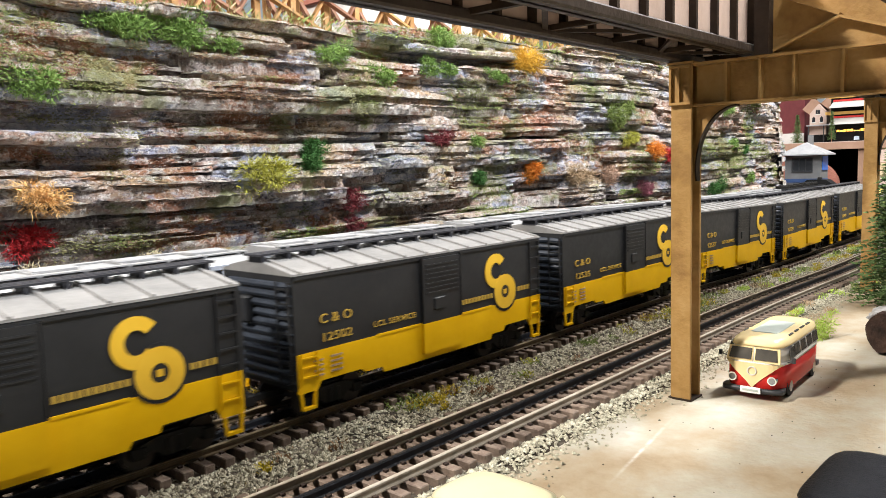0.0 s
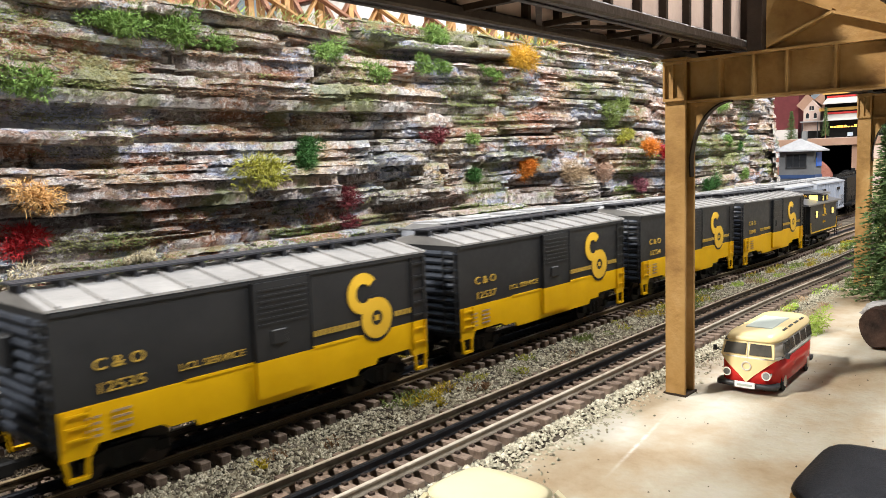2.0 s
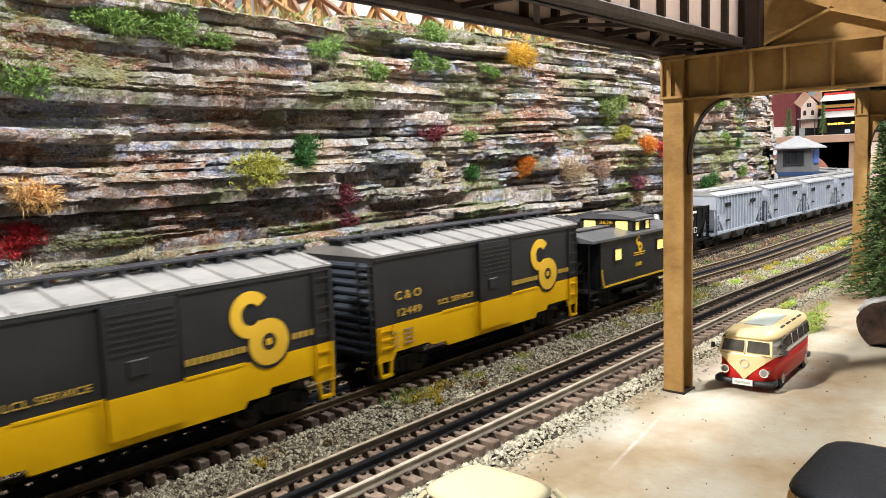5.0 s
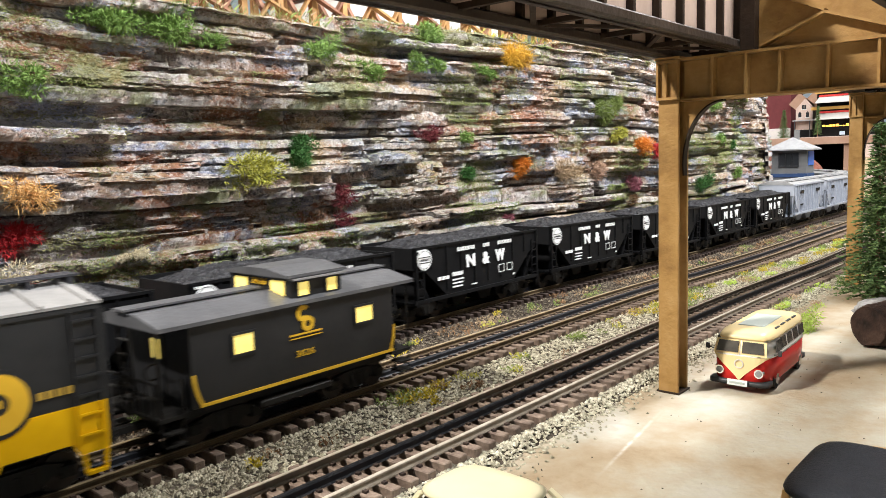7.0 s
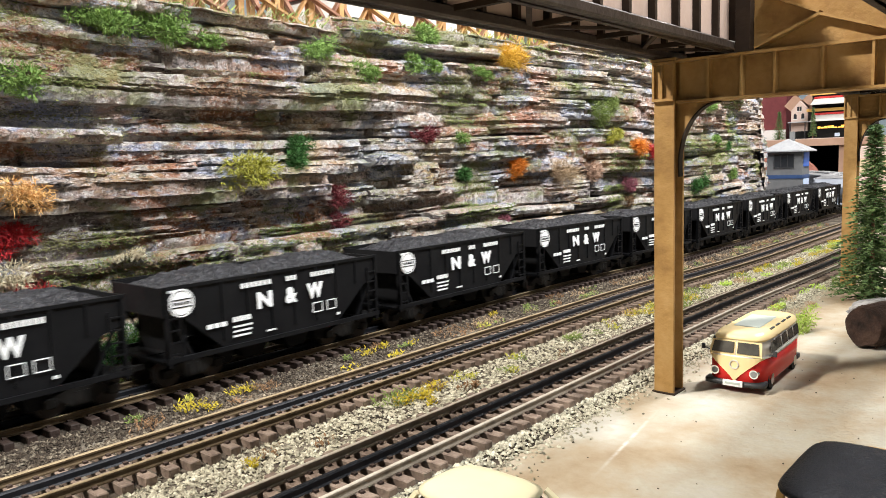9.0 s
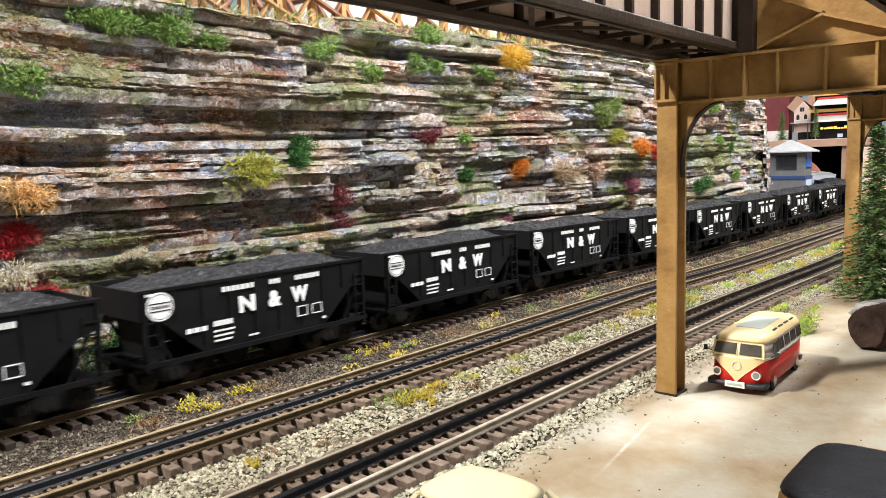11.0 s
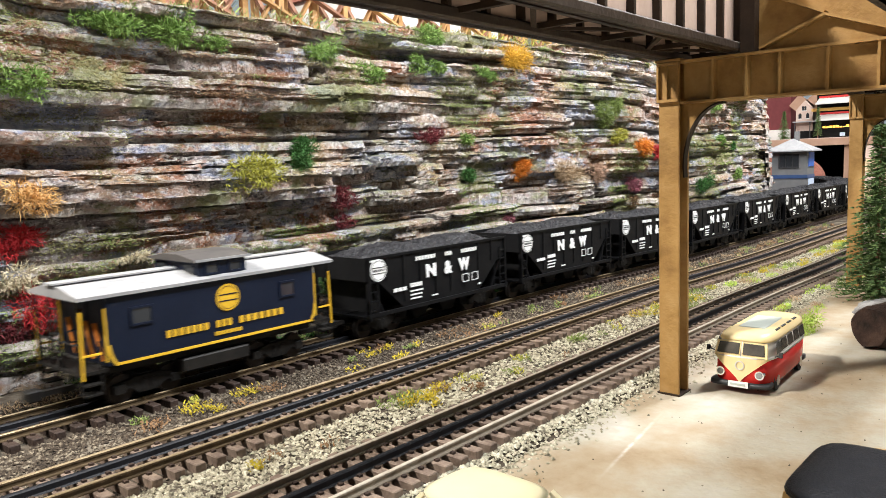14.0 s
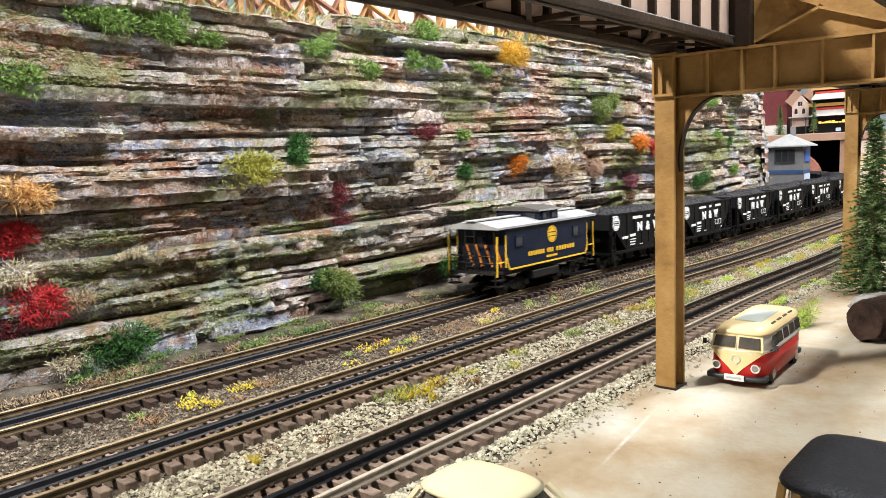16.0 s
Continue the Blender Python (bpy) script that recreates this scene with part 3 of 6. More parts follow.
def viaduct():
    vi = thing("steel_viaduct", "rusty tan steel railway viaduct on slender posts over the yard", "viaduct")
    BENTS = (0.456, 0.925)
    zb, zt = 0.1835, 0.2075
    cap_st = mesh_of("stiffener", box(bmesh.new(), -.0068, -.0012, -.0007, .0007, zb, zt - .0012), M["steel"])

    def piece(name, me, parent, m):
        ob = new(name, me)
        ob.parent = parent
        ob.matrix_basis = m
        return ob

    for xb in BENTS:
        # H column: two flanges and a web
        post = bmesh.new()
        box(post, xb - .0075, xb - .0055, .1965, .2095, 0, zt, .0003)
        box(post, xb + .0055, xb + .0075, .1965, .2095, 0, zt, .0003)
        box(post, xb - .0055, xb + .0055, .2022, .2038, 0, zt)
        box(post, xb - .0095, xb + .0095, .1950, .2110, zt, zt + .0015)
        col = part("post", post, M["steel"], vi, "tan steel column")
        part("base_plate", box(bmesh.new(), xb - .0085, xb + .0085, .1955, .2105, 0, .0012), M["steel_dark"], col)
        for z in (zb, zt - .0022):
            part("stiffener", box(bmesh.new(), xb - .0100, xb - .0075, .1962, .2098, z, z + .0016), M["steel"], col)
        for y in (.1962, .2032, .2086):
            part("stiffener", box(bmesh.new(), xb - .0100, xb - .0075, y, y + .0012, zb + .0016, zt - .0022), M["steel"], col)
        post2 = bmesh.new()
        for d in (-.0075, .0055):
            box(post2, xb + d, xb + d + .002, -.1895, -.1765, 0, zt, .0003)
        box(post2, xb - .0055, xb + .0055, -.1838, -.1822, 0, zt)
        part("post", post2, M["steel"], vi)
        cap = part("cap_beam", box(bmesh.new(), xb - .0012, xb + .0012, -.176, .196, zb, zt - .0012), M["steel"], vi, "tan riveted steel cross beam")
        part("flange", box(bmesh.new(), xb - .0075, xb + .0075, -.176, .196, zb - .0014, zb), M["steel"], cap)
        part("flange", box(bmesh.new(), xb - .0075, xb + .0075, -.176, .196, zt - .0012, zt + .0004), M["steel"], cap)
        for y in (.1764, .1571, .1388, .1141, .0901, .066, .042, .018, -.006, -.03, -.054):
            piece("stiffener", cap_st, cap, Matrix.Translation((xb, y, 0)))
            piece("stiffener", cap_st, cap, Matrix.Translation((xb + .008, y, 0)))
        # curved knee bracket with a dark flange
        arc = []
        for k in range(13):
            a = radians(7.5 * k)
            arc.append((.1965 - .0250 * (1 - math.cos(a)), zb - .0014 - .0380 * (1 - math.sin(a))))
        part("knee_bracket", prism(bmesh.new(), [(.1965, zb - .0014)] + arc, "x", xb - .0009, xb + .0009), M["steel"], vi, "curved corner bracket")
        fl = bmesh.new()
        last = None
        for k, (y, z) in enumerate([(.1960, zb - .046)] + arc):
            a = radians(7.5 * max(0, k - 1))
            ny, nz = math.cos(a), -math.sin(a)
            row = [fl.verts.new((xb + dx, y - ny * d, z + nz * d)) for dx, d in ((-.0026, 0), (.0026, 0), (.0026, .0009), (-.0026, .0009))]
            if last:
                for i in range(4):
                    j = (i + 1) % 4
                    fl.faces.new((last[i], last[j], row[j], row[i]))
            last = row
        part("knee_flange", fl, M["steel_edge"], vi, "dark curved flange")
        # saddle plate with sloping ribs between the deck girders
        gp = prism(bmesh.new(), [(.152, zt + .0006), (.152, .262), (.108, .262), (.066, .226), (.066, zt + .0006)], "x", xb - .0010, xb + .0010)
        sd = part("saddle_plate", gp, M["steel"], vi, "tan gusset plate on the cross beam")
        for a, b in (((.150, zt + .002), (.1165, .2235)), ((.1165, .2235), (.078, .2095)), ((.146, .2385), (.1165, .2245))):
            part("rib", beam(bmesh.new(), (xb - .004, *a), (xb - .004, *b), .0014, .006, (1, 0, 0)), M["steel"], sd)
        part("rib", box(bmesh.new(), xb - .0085, xb - .001, .1520, .1600, zt + .0006, .250), M["steel_dark"], sd)
    # deck girders: webs, flanges, stiffeners
    X0, X1, gz = -0.16, 1.35, 0.2095
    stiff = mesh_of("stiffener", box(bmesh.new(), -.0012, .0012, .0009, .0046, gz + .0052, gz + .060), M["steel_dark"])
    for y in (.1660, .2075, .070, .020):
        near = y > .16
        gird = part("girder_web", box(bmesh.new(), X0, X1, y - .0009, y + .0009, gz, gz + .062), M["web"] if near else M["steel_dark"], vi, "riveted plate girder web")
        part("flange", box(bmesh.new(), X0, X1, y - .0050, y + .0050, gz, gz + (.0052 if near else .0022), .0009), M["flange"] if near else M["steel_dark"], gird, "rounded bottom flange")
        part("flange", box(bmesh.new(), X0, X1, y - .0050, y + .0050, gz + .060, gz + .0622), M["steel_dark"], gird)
        rest = bmesh.new()
        for x in np.arange(X0 + .01, X1, .0262):
            if near:
                piece("stiffener", stiff, gird, Matrix.Translation((x, y, 0)))
                piece("stiffener", stiff, gird, Matrix.Translation((x, y, 0)) @ Matrix.Rotation(math.pi, 4, "Z"))
            else:
                box(rest, x - .0012, x + .0012, y - .0046, y - .0009, gz + .0022, gz + .060)
        if near:
            rest.free()
        else:
            part("stiffeners", rest, M["steel_dark"], gird)["kind"] = "stuff"
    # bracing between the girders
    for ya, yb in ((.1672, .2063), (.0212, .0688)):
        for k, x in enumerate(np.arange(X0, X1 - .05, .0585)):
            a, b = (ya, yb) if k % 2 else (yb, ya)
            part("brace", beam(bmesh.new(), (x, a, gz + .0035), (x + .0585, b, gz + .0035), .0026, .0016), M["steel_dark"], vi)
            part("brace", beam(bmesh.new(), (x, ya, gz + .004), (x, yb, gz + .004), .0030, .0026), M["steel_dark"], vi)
    # the unseen second deck is widened to y .104 to shade the cross beam
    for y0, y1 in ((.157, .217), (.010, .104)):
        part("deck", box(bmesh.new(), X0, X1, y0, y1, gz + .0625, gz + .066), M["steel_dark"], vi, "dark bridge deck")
    return vi


viaduct()


# ---- rolling stock ----
def wheel_pair(x, parent):
    for y in (-.0165, .0165):
        bm = bmesh.new()
        o = -1 if y < 0 else 1
        tube(bm, (x, y - .0012, .0087), (x, y + .0012, .0087), .0087, 18)
        tube(bm, (x, y - o * .0012, .0087), (x, y - o * .0022, .0087), .0098, 18)
        part("wheel", bm, M["wheel"], parent, "steel wheel")
    part("axle", tube(bmesh.new(), (x, -.0165, .0087), (x, .0165, .0087), .0018, 8), M["truck"], parent)


def bogie(x, parent):
    bm = bmesh.new()
    for y in (-.0215, .0185):
        prism(bm, [(x - .022, .0075), (x - .018, .0125), (x - .008, .0150), (x + .008, .0150), (x + .018, .0125), (x + .022, .0075), (x + .019, .0060), (x + .012, .0090), (x + .006, .0045), (x - .006, .0045), (x - .012, .0090), (x - .019, .0060)], "y", y, y + .003)
        for dx in (-.0195, .0175):
            box(bm, x + dx - .0025, x + dx + .0045, y - .0012, y + .0042, .0062, .0122, .0005)
        for dx in (-.003, .003):
            tube(bm, (x + dx, y + .0012, .005), (x + dx, y + .0012, .013), .0022, 8)
    box(bm, x - .005, x + .005, -.0185, .0185, .010, .016)
    t = part("truck", bm, M["truck"], parent, "black cast truck frame")
    for dx in (-.0165, .0165):
        wheel_pair(x + dx, t)


def couplers(parent, half, z=.0125):
    for s in (-1, 1):
        bm = bmesh.new()
        box(bm, *sorted((s * (half - .012), s * (half + .010))), -.0022, .0022, z - .0016, z + .0016)
        box(bm, *sorted((s * (half + .008), s * (half + .0165))), -.0042, .0042, z - .0035, z + .0035, .001)
        part("coupler", bm, M["truck"], parent, "knuckle coupler")


def ladder(parent, x, y, z0, z1, w, material, n=6, along="x"):
    bm = bmesh.new()
    for k in range(n):
        z = z0 + (z1 - z0) * (k + .5) / n
        if along == "x":
            box(bm, x - w / 2, x + w / 2, y - .0008, y, z - .0005, z + .0005)
        else:
            box(bm, x - .0008, x, y - w / 2, y + w / 2, z - .0005, z + .0005)
    for d in (-w / 2, w / 2):
        if along == "x":
            box(bm, x + d - .0005, x + d + .0005, y - .0010, y, z0, z1)
        else:
            box(bm, x - .0010, x, y + d - .0005, y + d + .0005, z0, z1)
    return part("ladder", bm, material, parent)


UPRIGHT = Matrix.Rotation(radians(90), 4, "X")


def emblem(parent, y, material, back, s=1.0, ox=.0, oz=.0):
    """Interlocked C and O rings in yellow."""
    out = -1 if y < 0 else 1
    ya, yb = y + out * .0004, y
    cx, cz, dx, dz = ox + .0610, oz + .0645, ox + .0712, oz + .0485
    bm = ring(bmesh.new(), cx, cz, .0058 * s, .0122 * s, ya, yb, 38, 325)
    part("emblem", bm, material, parent, "yellow ring emblem")
    bm = ring(bmesh.new(), dx, dz, .0001, .0144 * s, y + out * .0003, yb)
    part("emblem_ground", bm, back, parent)
    bm = ring(bmesh.new(), dx, dz, .0046 * s, .0124 * s, y + out * .0006, yb)
    part("emblem", bm, material, parent, "yellow ring emblem")
    bm = box(bmesh.new(), dx - .0017, dx + .0017, *sorted((y + out * .0005, y)), dz - .0017, dz + .0017)
    part("emblem", bm, material, parent)


def bars(parent, x0, x1, z, h, n, material, y, name="lettering", seed=1, gap=.22):
    """A line of writing as plain bars."""
    rnd = random.Random(seed)
    bm = bmesh.new()
    w = (x1 - x0) / n
    for k in range(n):
        box(bm, x0 + k * w + w * gap * .4, x0 + (k + 1) * w - w * gap * .6, *sorted((y, y + (-.0004 if y < 0 else .0004))), z - h / 2, z + h / 2)
    return part(name, bm, material, parent)


def boxcar(number):
    car = thing("boxcar", "black and yellow forty-foot model boxcar with pale roof", "freight car", "boxcars of the yellow and black train")
    H, W, E = .1150, .0320, .0830
    bm = bmesh.new()
    box(bm, -H, H, -W, W, .0400, E)
    body = part("body", bm, M["car_black"], car, "black upper body side")
    rv = bmesh.new()
    for y in (-W - .0008, W - .0004):
        box(rv, -H, H, y, y + .0012, E - .0022, E - .0004)
    part("seams", rv, M["car_black"], body)
    # yellow lower side with its stepped sill
    sill = [(-H, .0400), (-H, .0180), (-H + .013, .0180), (-H + .016, .0225), (-H + .046, .0225), (-H + .050, .0200), (-.052, .0200), (-.050, .0165), (.054, .0165), (.056, .0200),
            (H - .046, .0200), (H - .044, .0235), (H - .016, .0235), (H - .013, .0180), (H, .0180), (H, .0400)]
    for y in (-W - .0003, W - .0012):
        part("lower_side", prism(bmesh.new(), sill, "y", y, y + .0015), M["yellow"], car, "chrome yellow lower side and sill")
    part("underframe", box(box(bmesh.new(), -H + .001, H - .001, -W + .002, W - .002, .022, .0398), -.10, .10, -.006, .006, .012, .022), M["truck"], car)
    # doors
    for s in (-1, 1):
        y = s * W
        d = bmesh.new()
        box(d, -.0165, .0210, *sorted((y, y + s * .0022)), .0400, E - .002)
        dr = part("door", d, M["car_black"], car, "black sliding door with ribs")
        low = box(bmesh.new(), -.0165, .0210, *sorted((y, y + s * .0024)), .0205, .0400)
        part("door_foot", low, M["yellow"], dr)
        rb = bmesh.new()
        for z in np.arange(.0585, E - .004, .0030):
            box(rb, -.0135, .0180, *sorted((y, y + s * .0027)), z, z + .0010)
        for x in (-.0168, .0204):
            box(rb, x, x + .0006, *sorted((y, y + s * .0028)), .0402, E - .001)
        box(rb, -.0065, .0035, *sorted((y, y + s * .0032)), .0475, .0555, .0005)
        part("door_ribs", rb, M["car_black"], dr)
        tr = box(bmesh.new(), -.055, .056, *sorted((y, y + s * .0007)), .0392, .0406)
        part("door_track", tr, M["yellow"], car)
    # roof
    bm = prism(bmesh.new(), [(-W - .001, E), (-W - .001, E + .0012), (0, E + .0075), (W + .001, E + .0012), (W + .001, E)], "x", -H - .001, H + .001)
    rf = part("roof", bm, M["roof_silver"], car, "pale galvanised roof with raised seams")
    sm = bmesh.new()
    for x in np.linspace(-H + .004, H - .004, 12):
        prism(sm, [(-W - .0012, E + .0012), (-W - .0012, E + .0024), (0, E + .0087), (W + .0012, E + .0024), (W + .0012, E + .0012)], "x", x - .0009, x + .0009)
    part("roof_seams", sm, M["roof_silver"], rf)
    rb = bmesh.new()
    for k in range(3):
        box(rb, -H - .004, H + .004, -.0068 + k * .0047, -.0028 + k * .0047, E + .0098, E + .0108)
    for x in np.linspace(-H, H, 14):
        box(rb, x - .0012, x + .0012, -.0066, .0066, E + .006, E + .0099)
    part("running_board", rb, M["roof_blue"], rf, "dark roof walkway of planks")
    # corrugated ends
    for s in (-1, 1):
        en = bmesh.new()
        box(en, *sorted((s * H, s * (H + .0008))), -W, W, .020, E)
        e = part("end", en, M["car_black"], car, "corrugated black end wall")
        for k in range(11):
            z = .0245 + k * .0053
            rib = bmesh.new()
            for a, b, ra, rb2 in ((-W + .0005, -W + .007, .0004, .0021), (-W + .007, W - .007, .0021, .0021), (W - .007, W - .0005, .0021, .0004)):
                tube(rib, (s * (H + .0006), a, z), (s * (H + .0006), b, z), ra, 8, rb2)
            part("end_rib", rib, M["end_blue"], e)
        ladder(e, s * (H + .003) if s > 0 else s * (H + .002), -W + .007, .024, .080, .010, M["car_black"], 7, "y")
        part("brake_housing", box(bmesh.new(), *sorted((s * H, s * (H + .006))), .004, .013, .055, .070, .001), M["car_black"], e)
    ladder(car, H - .0075, -W - .0006, .0402, .081, .011, M["car_black"], 5)
    ladder(car, H - .0075, -W - .0006, .022, .0400, .011, M["yellow"], 2)
    ladder(car, -H + .0075, -W - .0006, .024, .040, .011, M["yellow"], 3)
    for x in (-H + .0065, H - .0065):
        for y in (-W, W):
            st = bmesh.new()
            beam(st, (x - .005, y, .018), (x - .004, y, .009), .0016, .0016)
            beam(st, (x + .005, y, .018), (x + .004, y, .009), .0016, .0016)
            beam(st, (x - .0045, y, .0092), (x + .0045, y, .0092), .0030, .0016)
            part("step", st, M["yellow"], car, "yellow stirrup step")
    bogie(-.082, car)
    bogie(.082, car)
    couplers(car, H)
    y = -W - .0004
    emblem(car, y, M["cream_yellow"], M["car_black"])
    bars(car, .0225, .0575, .0475, .0032, 10, M["dull_yellow"], y, gap=.34)
    bars(car, .0860, .1015, .0480, .0032, 4, M["dull_yellow"], y, gap=.34)
    letters("C & O", .0075, M["dull_yellow"], car, Matrix.Translation((-.0865, y, .0568)) @ UPRIGHT, width=.0235)
    letters(number, .0068, M["dull_yellow"], car, Matrix.Translation((-.0865, y, .0462)) @ UPRIGHT, width=.0215)
    letters("LCL SERVICE", .0048, M["dull_yellow"], car, Matrix.Translation((-.040, y, .0468)) @ UPRIGHT, width=.036)
    yy = -W - .0005
    for k in range(4):
        bars(car, -.104, -.097, .0345 - k * .0028, .0011, 2, M["tan"], yy, "small_lettering", k)
        bars(car, -.092, -.083, .0350 - k * .0028, .0011, 3, M["tan"], yy, "small_lettering", k)
    return car


def caboose_body(car, H, W, E, z0, body_mat, roof_mat, cup, win, lit, cup_mat):
    """Body with platforms, roof and cupola; the end platforms reach past the body by 17 mm."""
    cx0, cx1, cz = cup
    body = part("body", box(bmesh.new(), -H, H, -W, W, z0, E, .0004), body_mat, car)
    rv = bmesh.new()
    for y in (-W - .0003, W - .0002):
        box(rv, -H, H, y, y + .0005, E - .003, E)
    part("seams", rv, body_mat, body)
    R = H + .017
    roof = part("roof", prism(bmesh.new(), [(-W - .0025, E - .0005), (-W - .0025, E + .0015), (-.012, E + .0062), (.012, E + .0062), (W + .0025, E + .0015), (W + .0025, E - .0005)], "x", -R, R), roof_mat, car, "shallow curved roof")
    for a, b in ((-R - .002, cx0 - .002), (cx1 + .002, R + .002)):
        rw = box(bmesh.new(), a, b, -.006, .006, E + .0072, E + .0082)
        for x in np.linspace(a + .004, b - .004, 4):
            box(rw, x - .001, x + .001, -.005, .005, E + .005, E + .0073)
        part("running_board", rw, roof_mat, roof)
    cu = part("cupola", box(bmesh.new(), cx0, cx1, -W + .003, W - .003, E, cz, .0004), body_mat, car, "raised lookout cupola")
    part("cupola_roof", prism(bmesh.new(), [(-W + .001, cz - .0003), (-W + .001, cz + .0010), (-.010, cz + .0042), (.010, cz + .0042), (W - .001, cz + .0010), (W - .001, cz - .0003)], "x", cx0 - .003, cx1 + .003), cup_mat, cu)
    part("eave_strip", box(bmesh.new(), cx0 - .003, cx1 + .003, -W + .0004, -W + .0012, cz - .0002, cz + .0014), roof_mat, cu, "pale rain strip")
    for x0, x1, za, zb, yy in win:
        fr = bmesh.new()
        box(fr, x0 - .0013, x1 + .0013, -yy - .0010, -yy, za - .0013, za)
        box(fr, x0 - .0013, x1 + .0013, -yy - .0010, -yy, zb, zb + .0013)
        box(fr, x0 - .0013, x0, -yy - .0010, -yy, za, zb)
        box(fr, x1, x1 + .0013, -yy - .0010, -yy, za, zb)
        w = part("window", fr, body_mat, car)
        part("pane", box(bmesh.new(), x0, x1, -yy - .0004, -yy + .001, za, zb), lit, w)
    for s in (-1, 1):                       # end doors, cupola end windows, platforms
        part("end_door", box(bmesh.new(), *sorted((s * H, s * (H + .0008))), -.007, .007, z0 + .002, E - .006), body_mat, car)
        part("pane", box(bmesh.new(), *sorted((s * H, s * (H + .0011))), -.004, .004, E - .020, E - .010), lit, car)
        xx = cx1 if s > 0 else cx0
        for yc in (-.017, .017):
            part("pane", box(bmesh.new(), *sorted((xx - s * .0002, xx + s * .0006)), yc - .006, yc + .006, cz - .0115, cz - .0025), lit, cu)
        pl = bmesh.new()
        box(pl, *sorted((s * H, s * R)), -W + .002, W - .002, z0 - .003, z0 - .001)
        for k in range(2):
            for y in (-W + .004, W - .004):
                box(pl, s * (R - .007) - .005, s * (R - .007) + .005, y - .005, y + .005, z0 - .009 - k * .006, z0 - .008 - k * .006)
        part("platform", pl, M["truck"], car, "end platform with steps")
        rl = bmesh.new()
        for y in (-W + .003, W - .003):
            tube(rl, (s * (R - .0015), y, z0 - .014), (s * (R - .0015), y, E), .0007, 6)
            tube(rl, (s * (R - .0135), y, z0 - .014), (s * (R - .0135), y, z0 + .016), .0007, 6)
        for z in (z0 + .008, z0 + .015):
            tube(rl, (s * (R - .0015), -W + .003, z), (s * (R - .0015), W - .003, z), .0007, 6)
        for y in np.linspace(-W + .008, W - .008, 7):
            tube(rl, (s * (R - .0015), y, z0 - .001), (s * (R - .0015), y, z0 + .015), .0005, 5)
        tube(rl, (s * (R - .003), .012, z0 + .002), (s * (R - .003), .012, z0 + .024), .001, 6)
        part("railing", rl, M["truck"], car, "end railing and grab irons")
        lad = bmesh.new()
        for y in (-.004, .008):
            tube(lad, (s * (R - .001), y, z0 - .002), (s * (R - .001), y, E + .006), .0007, 6)
        for z in np.linspace(z0 + .004, E, 6):
            tube(lad, (s * (R - .001), -.004, z), (s * (R - .001), .008, z), .0006, 6)
        part("end_ladder", lad, M["truck"], car, "black end ladder to the roof")
        part("brake_wheel", ring(bmesh.new(), s * (R - .004), z0 + .020, .0034, .0042, -.0185, -.0178), M["truck"], car)
    part("underframe", box(box(bmesh.new(), -H, H, -.024, .024, z0 - .006, z0), -.03, .02, -.030, -.012, .012, z0 - .006, .001), M["truck"], car)


def yellow_caboose():
    car = thing("caboose", "dark grey model caboose with lit yellow windows and cupola", "caboose")
    H, W, E, z0 = .0700, .0310, .0645, .0225
    # cab face stands flush, cupola a little off centre
    win = [(-.0455, -.0335, .0450, .0548, W), (.0385, .0520, .0460, .0552, W), (-.0005, .0070, .0680, .0755, W - .003), (.0200, .0275, .0680, .0755, W - .003)]
    caboose_body(car, H, W, E, z0, M["car_black"], M["roof_grey"], (-.0055, .0315, .0790), win, M["lit_glass"], M["roof_grey"])
    part("cupola_awning", box(bmesh.new(), -.006, .032, -W - .001, -W + .004, .0772, .0782), M["roof_silver"], car, "pale rain strip over the cupola windows")
    y = -W - .0004
    st = bmesh.new()
    box(st, -.066, .0690, y - .0003, y + .0003, .0228, .0244)
    for s, x in ((-1, -.069), (1, .0700)):
        for k in range(5):
            a, b = k / 5, (k + 1) / 5
            beam(st, (x - s * .004 * (1 - a) ** 2, y, .0236 + a * .016), (x - s * .004 * (1 - b) ** 2, y, .0236 + b * .016), .0006, .0016)
    part("stripe", st, M["cream_yellow"], car, "yellow line along the sill")
    e = bmesh.new()
    ring(e, -.0005, .0588, .0019, .0046, y - .0004, y, 40, 320)
    ring(e, .0025, .0526, .0018, .0043, y - .0005, y)
    box(e, -.0100, .0120, y - .0004, y, .0470, .0480)
    box(e, -.0100, .0120, y - .0004, y, .0452, .0457)
    part("emblem", e, M["cream_yellow"], car, "small yellow ring emblem")
    letters("3626", .0050, M["cream_yellow"], car, Matrix.Translation((0.0, y, .0365)) @ UPRIGHT, width=.0125)
    letters("3626", .0052, M["cream_yellow"], car, Matrix.Translation((-.0059, -.0005, .0750)) @ Matrix.Rotation(radians(-90), 4, "Z") @ UPRIGHT, width=.0135)
    bogie(-.046, car)
    bogie(.046, car)
    couplers(car, H + .020)
    return car


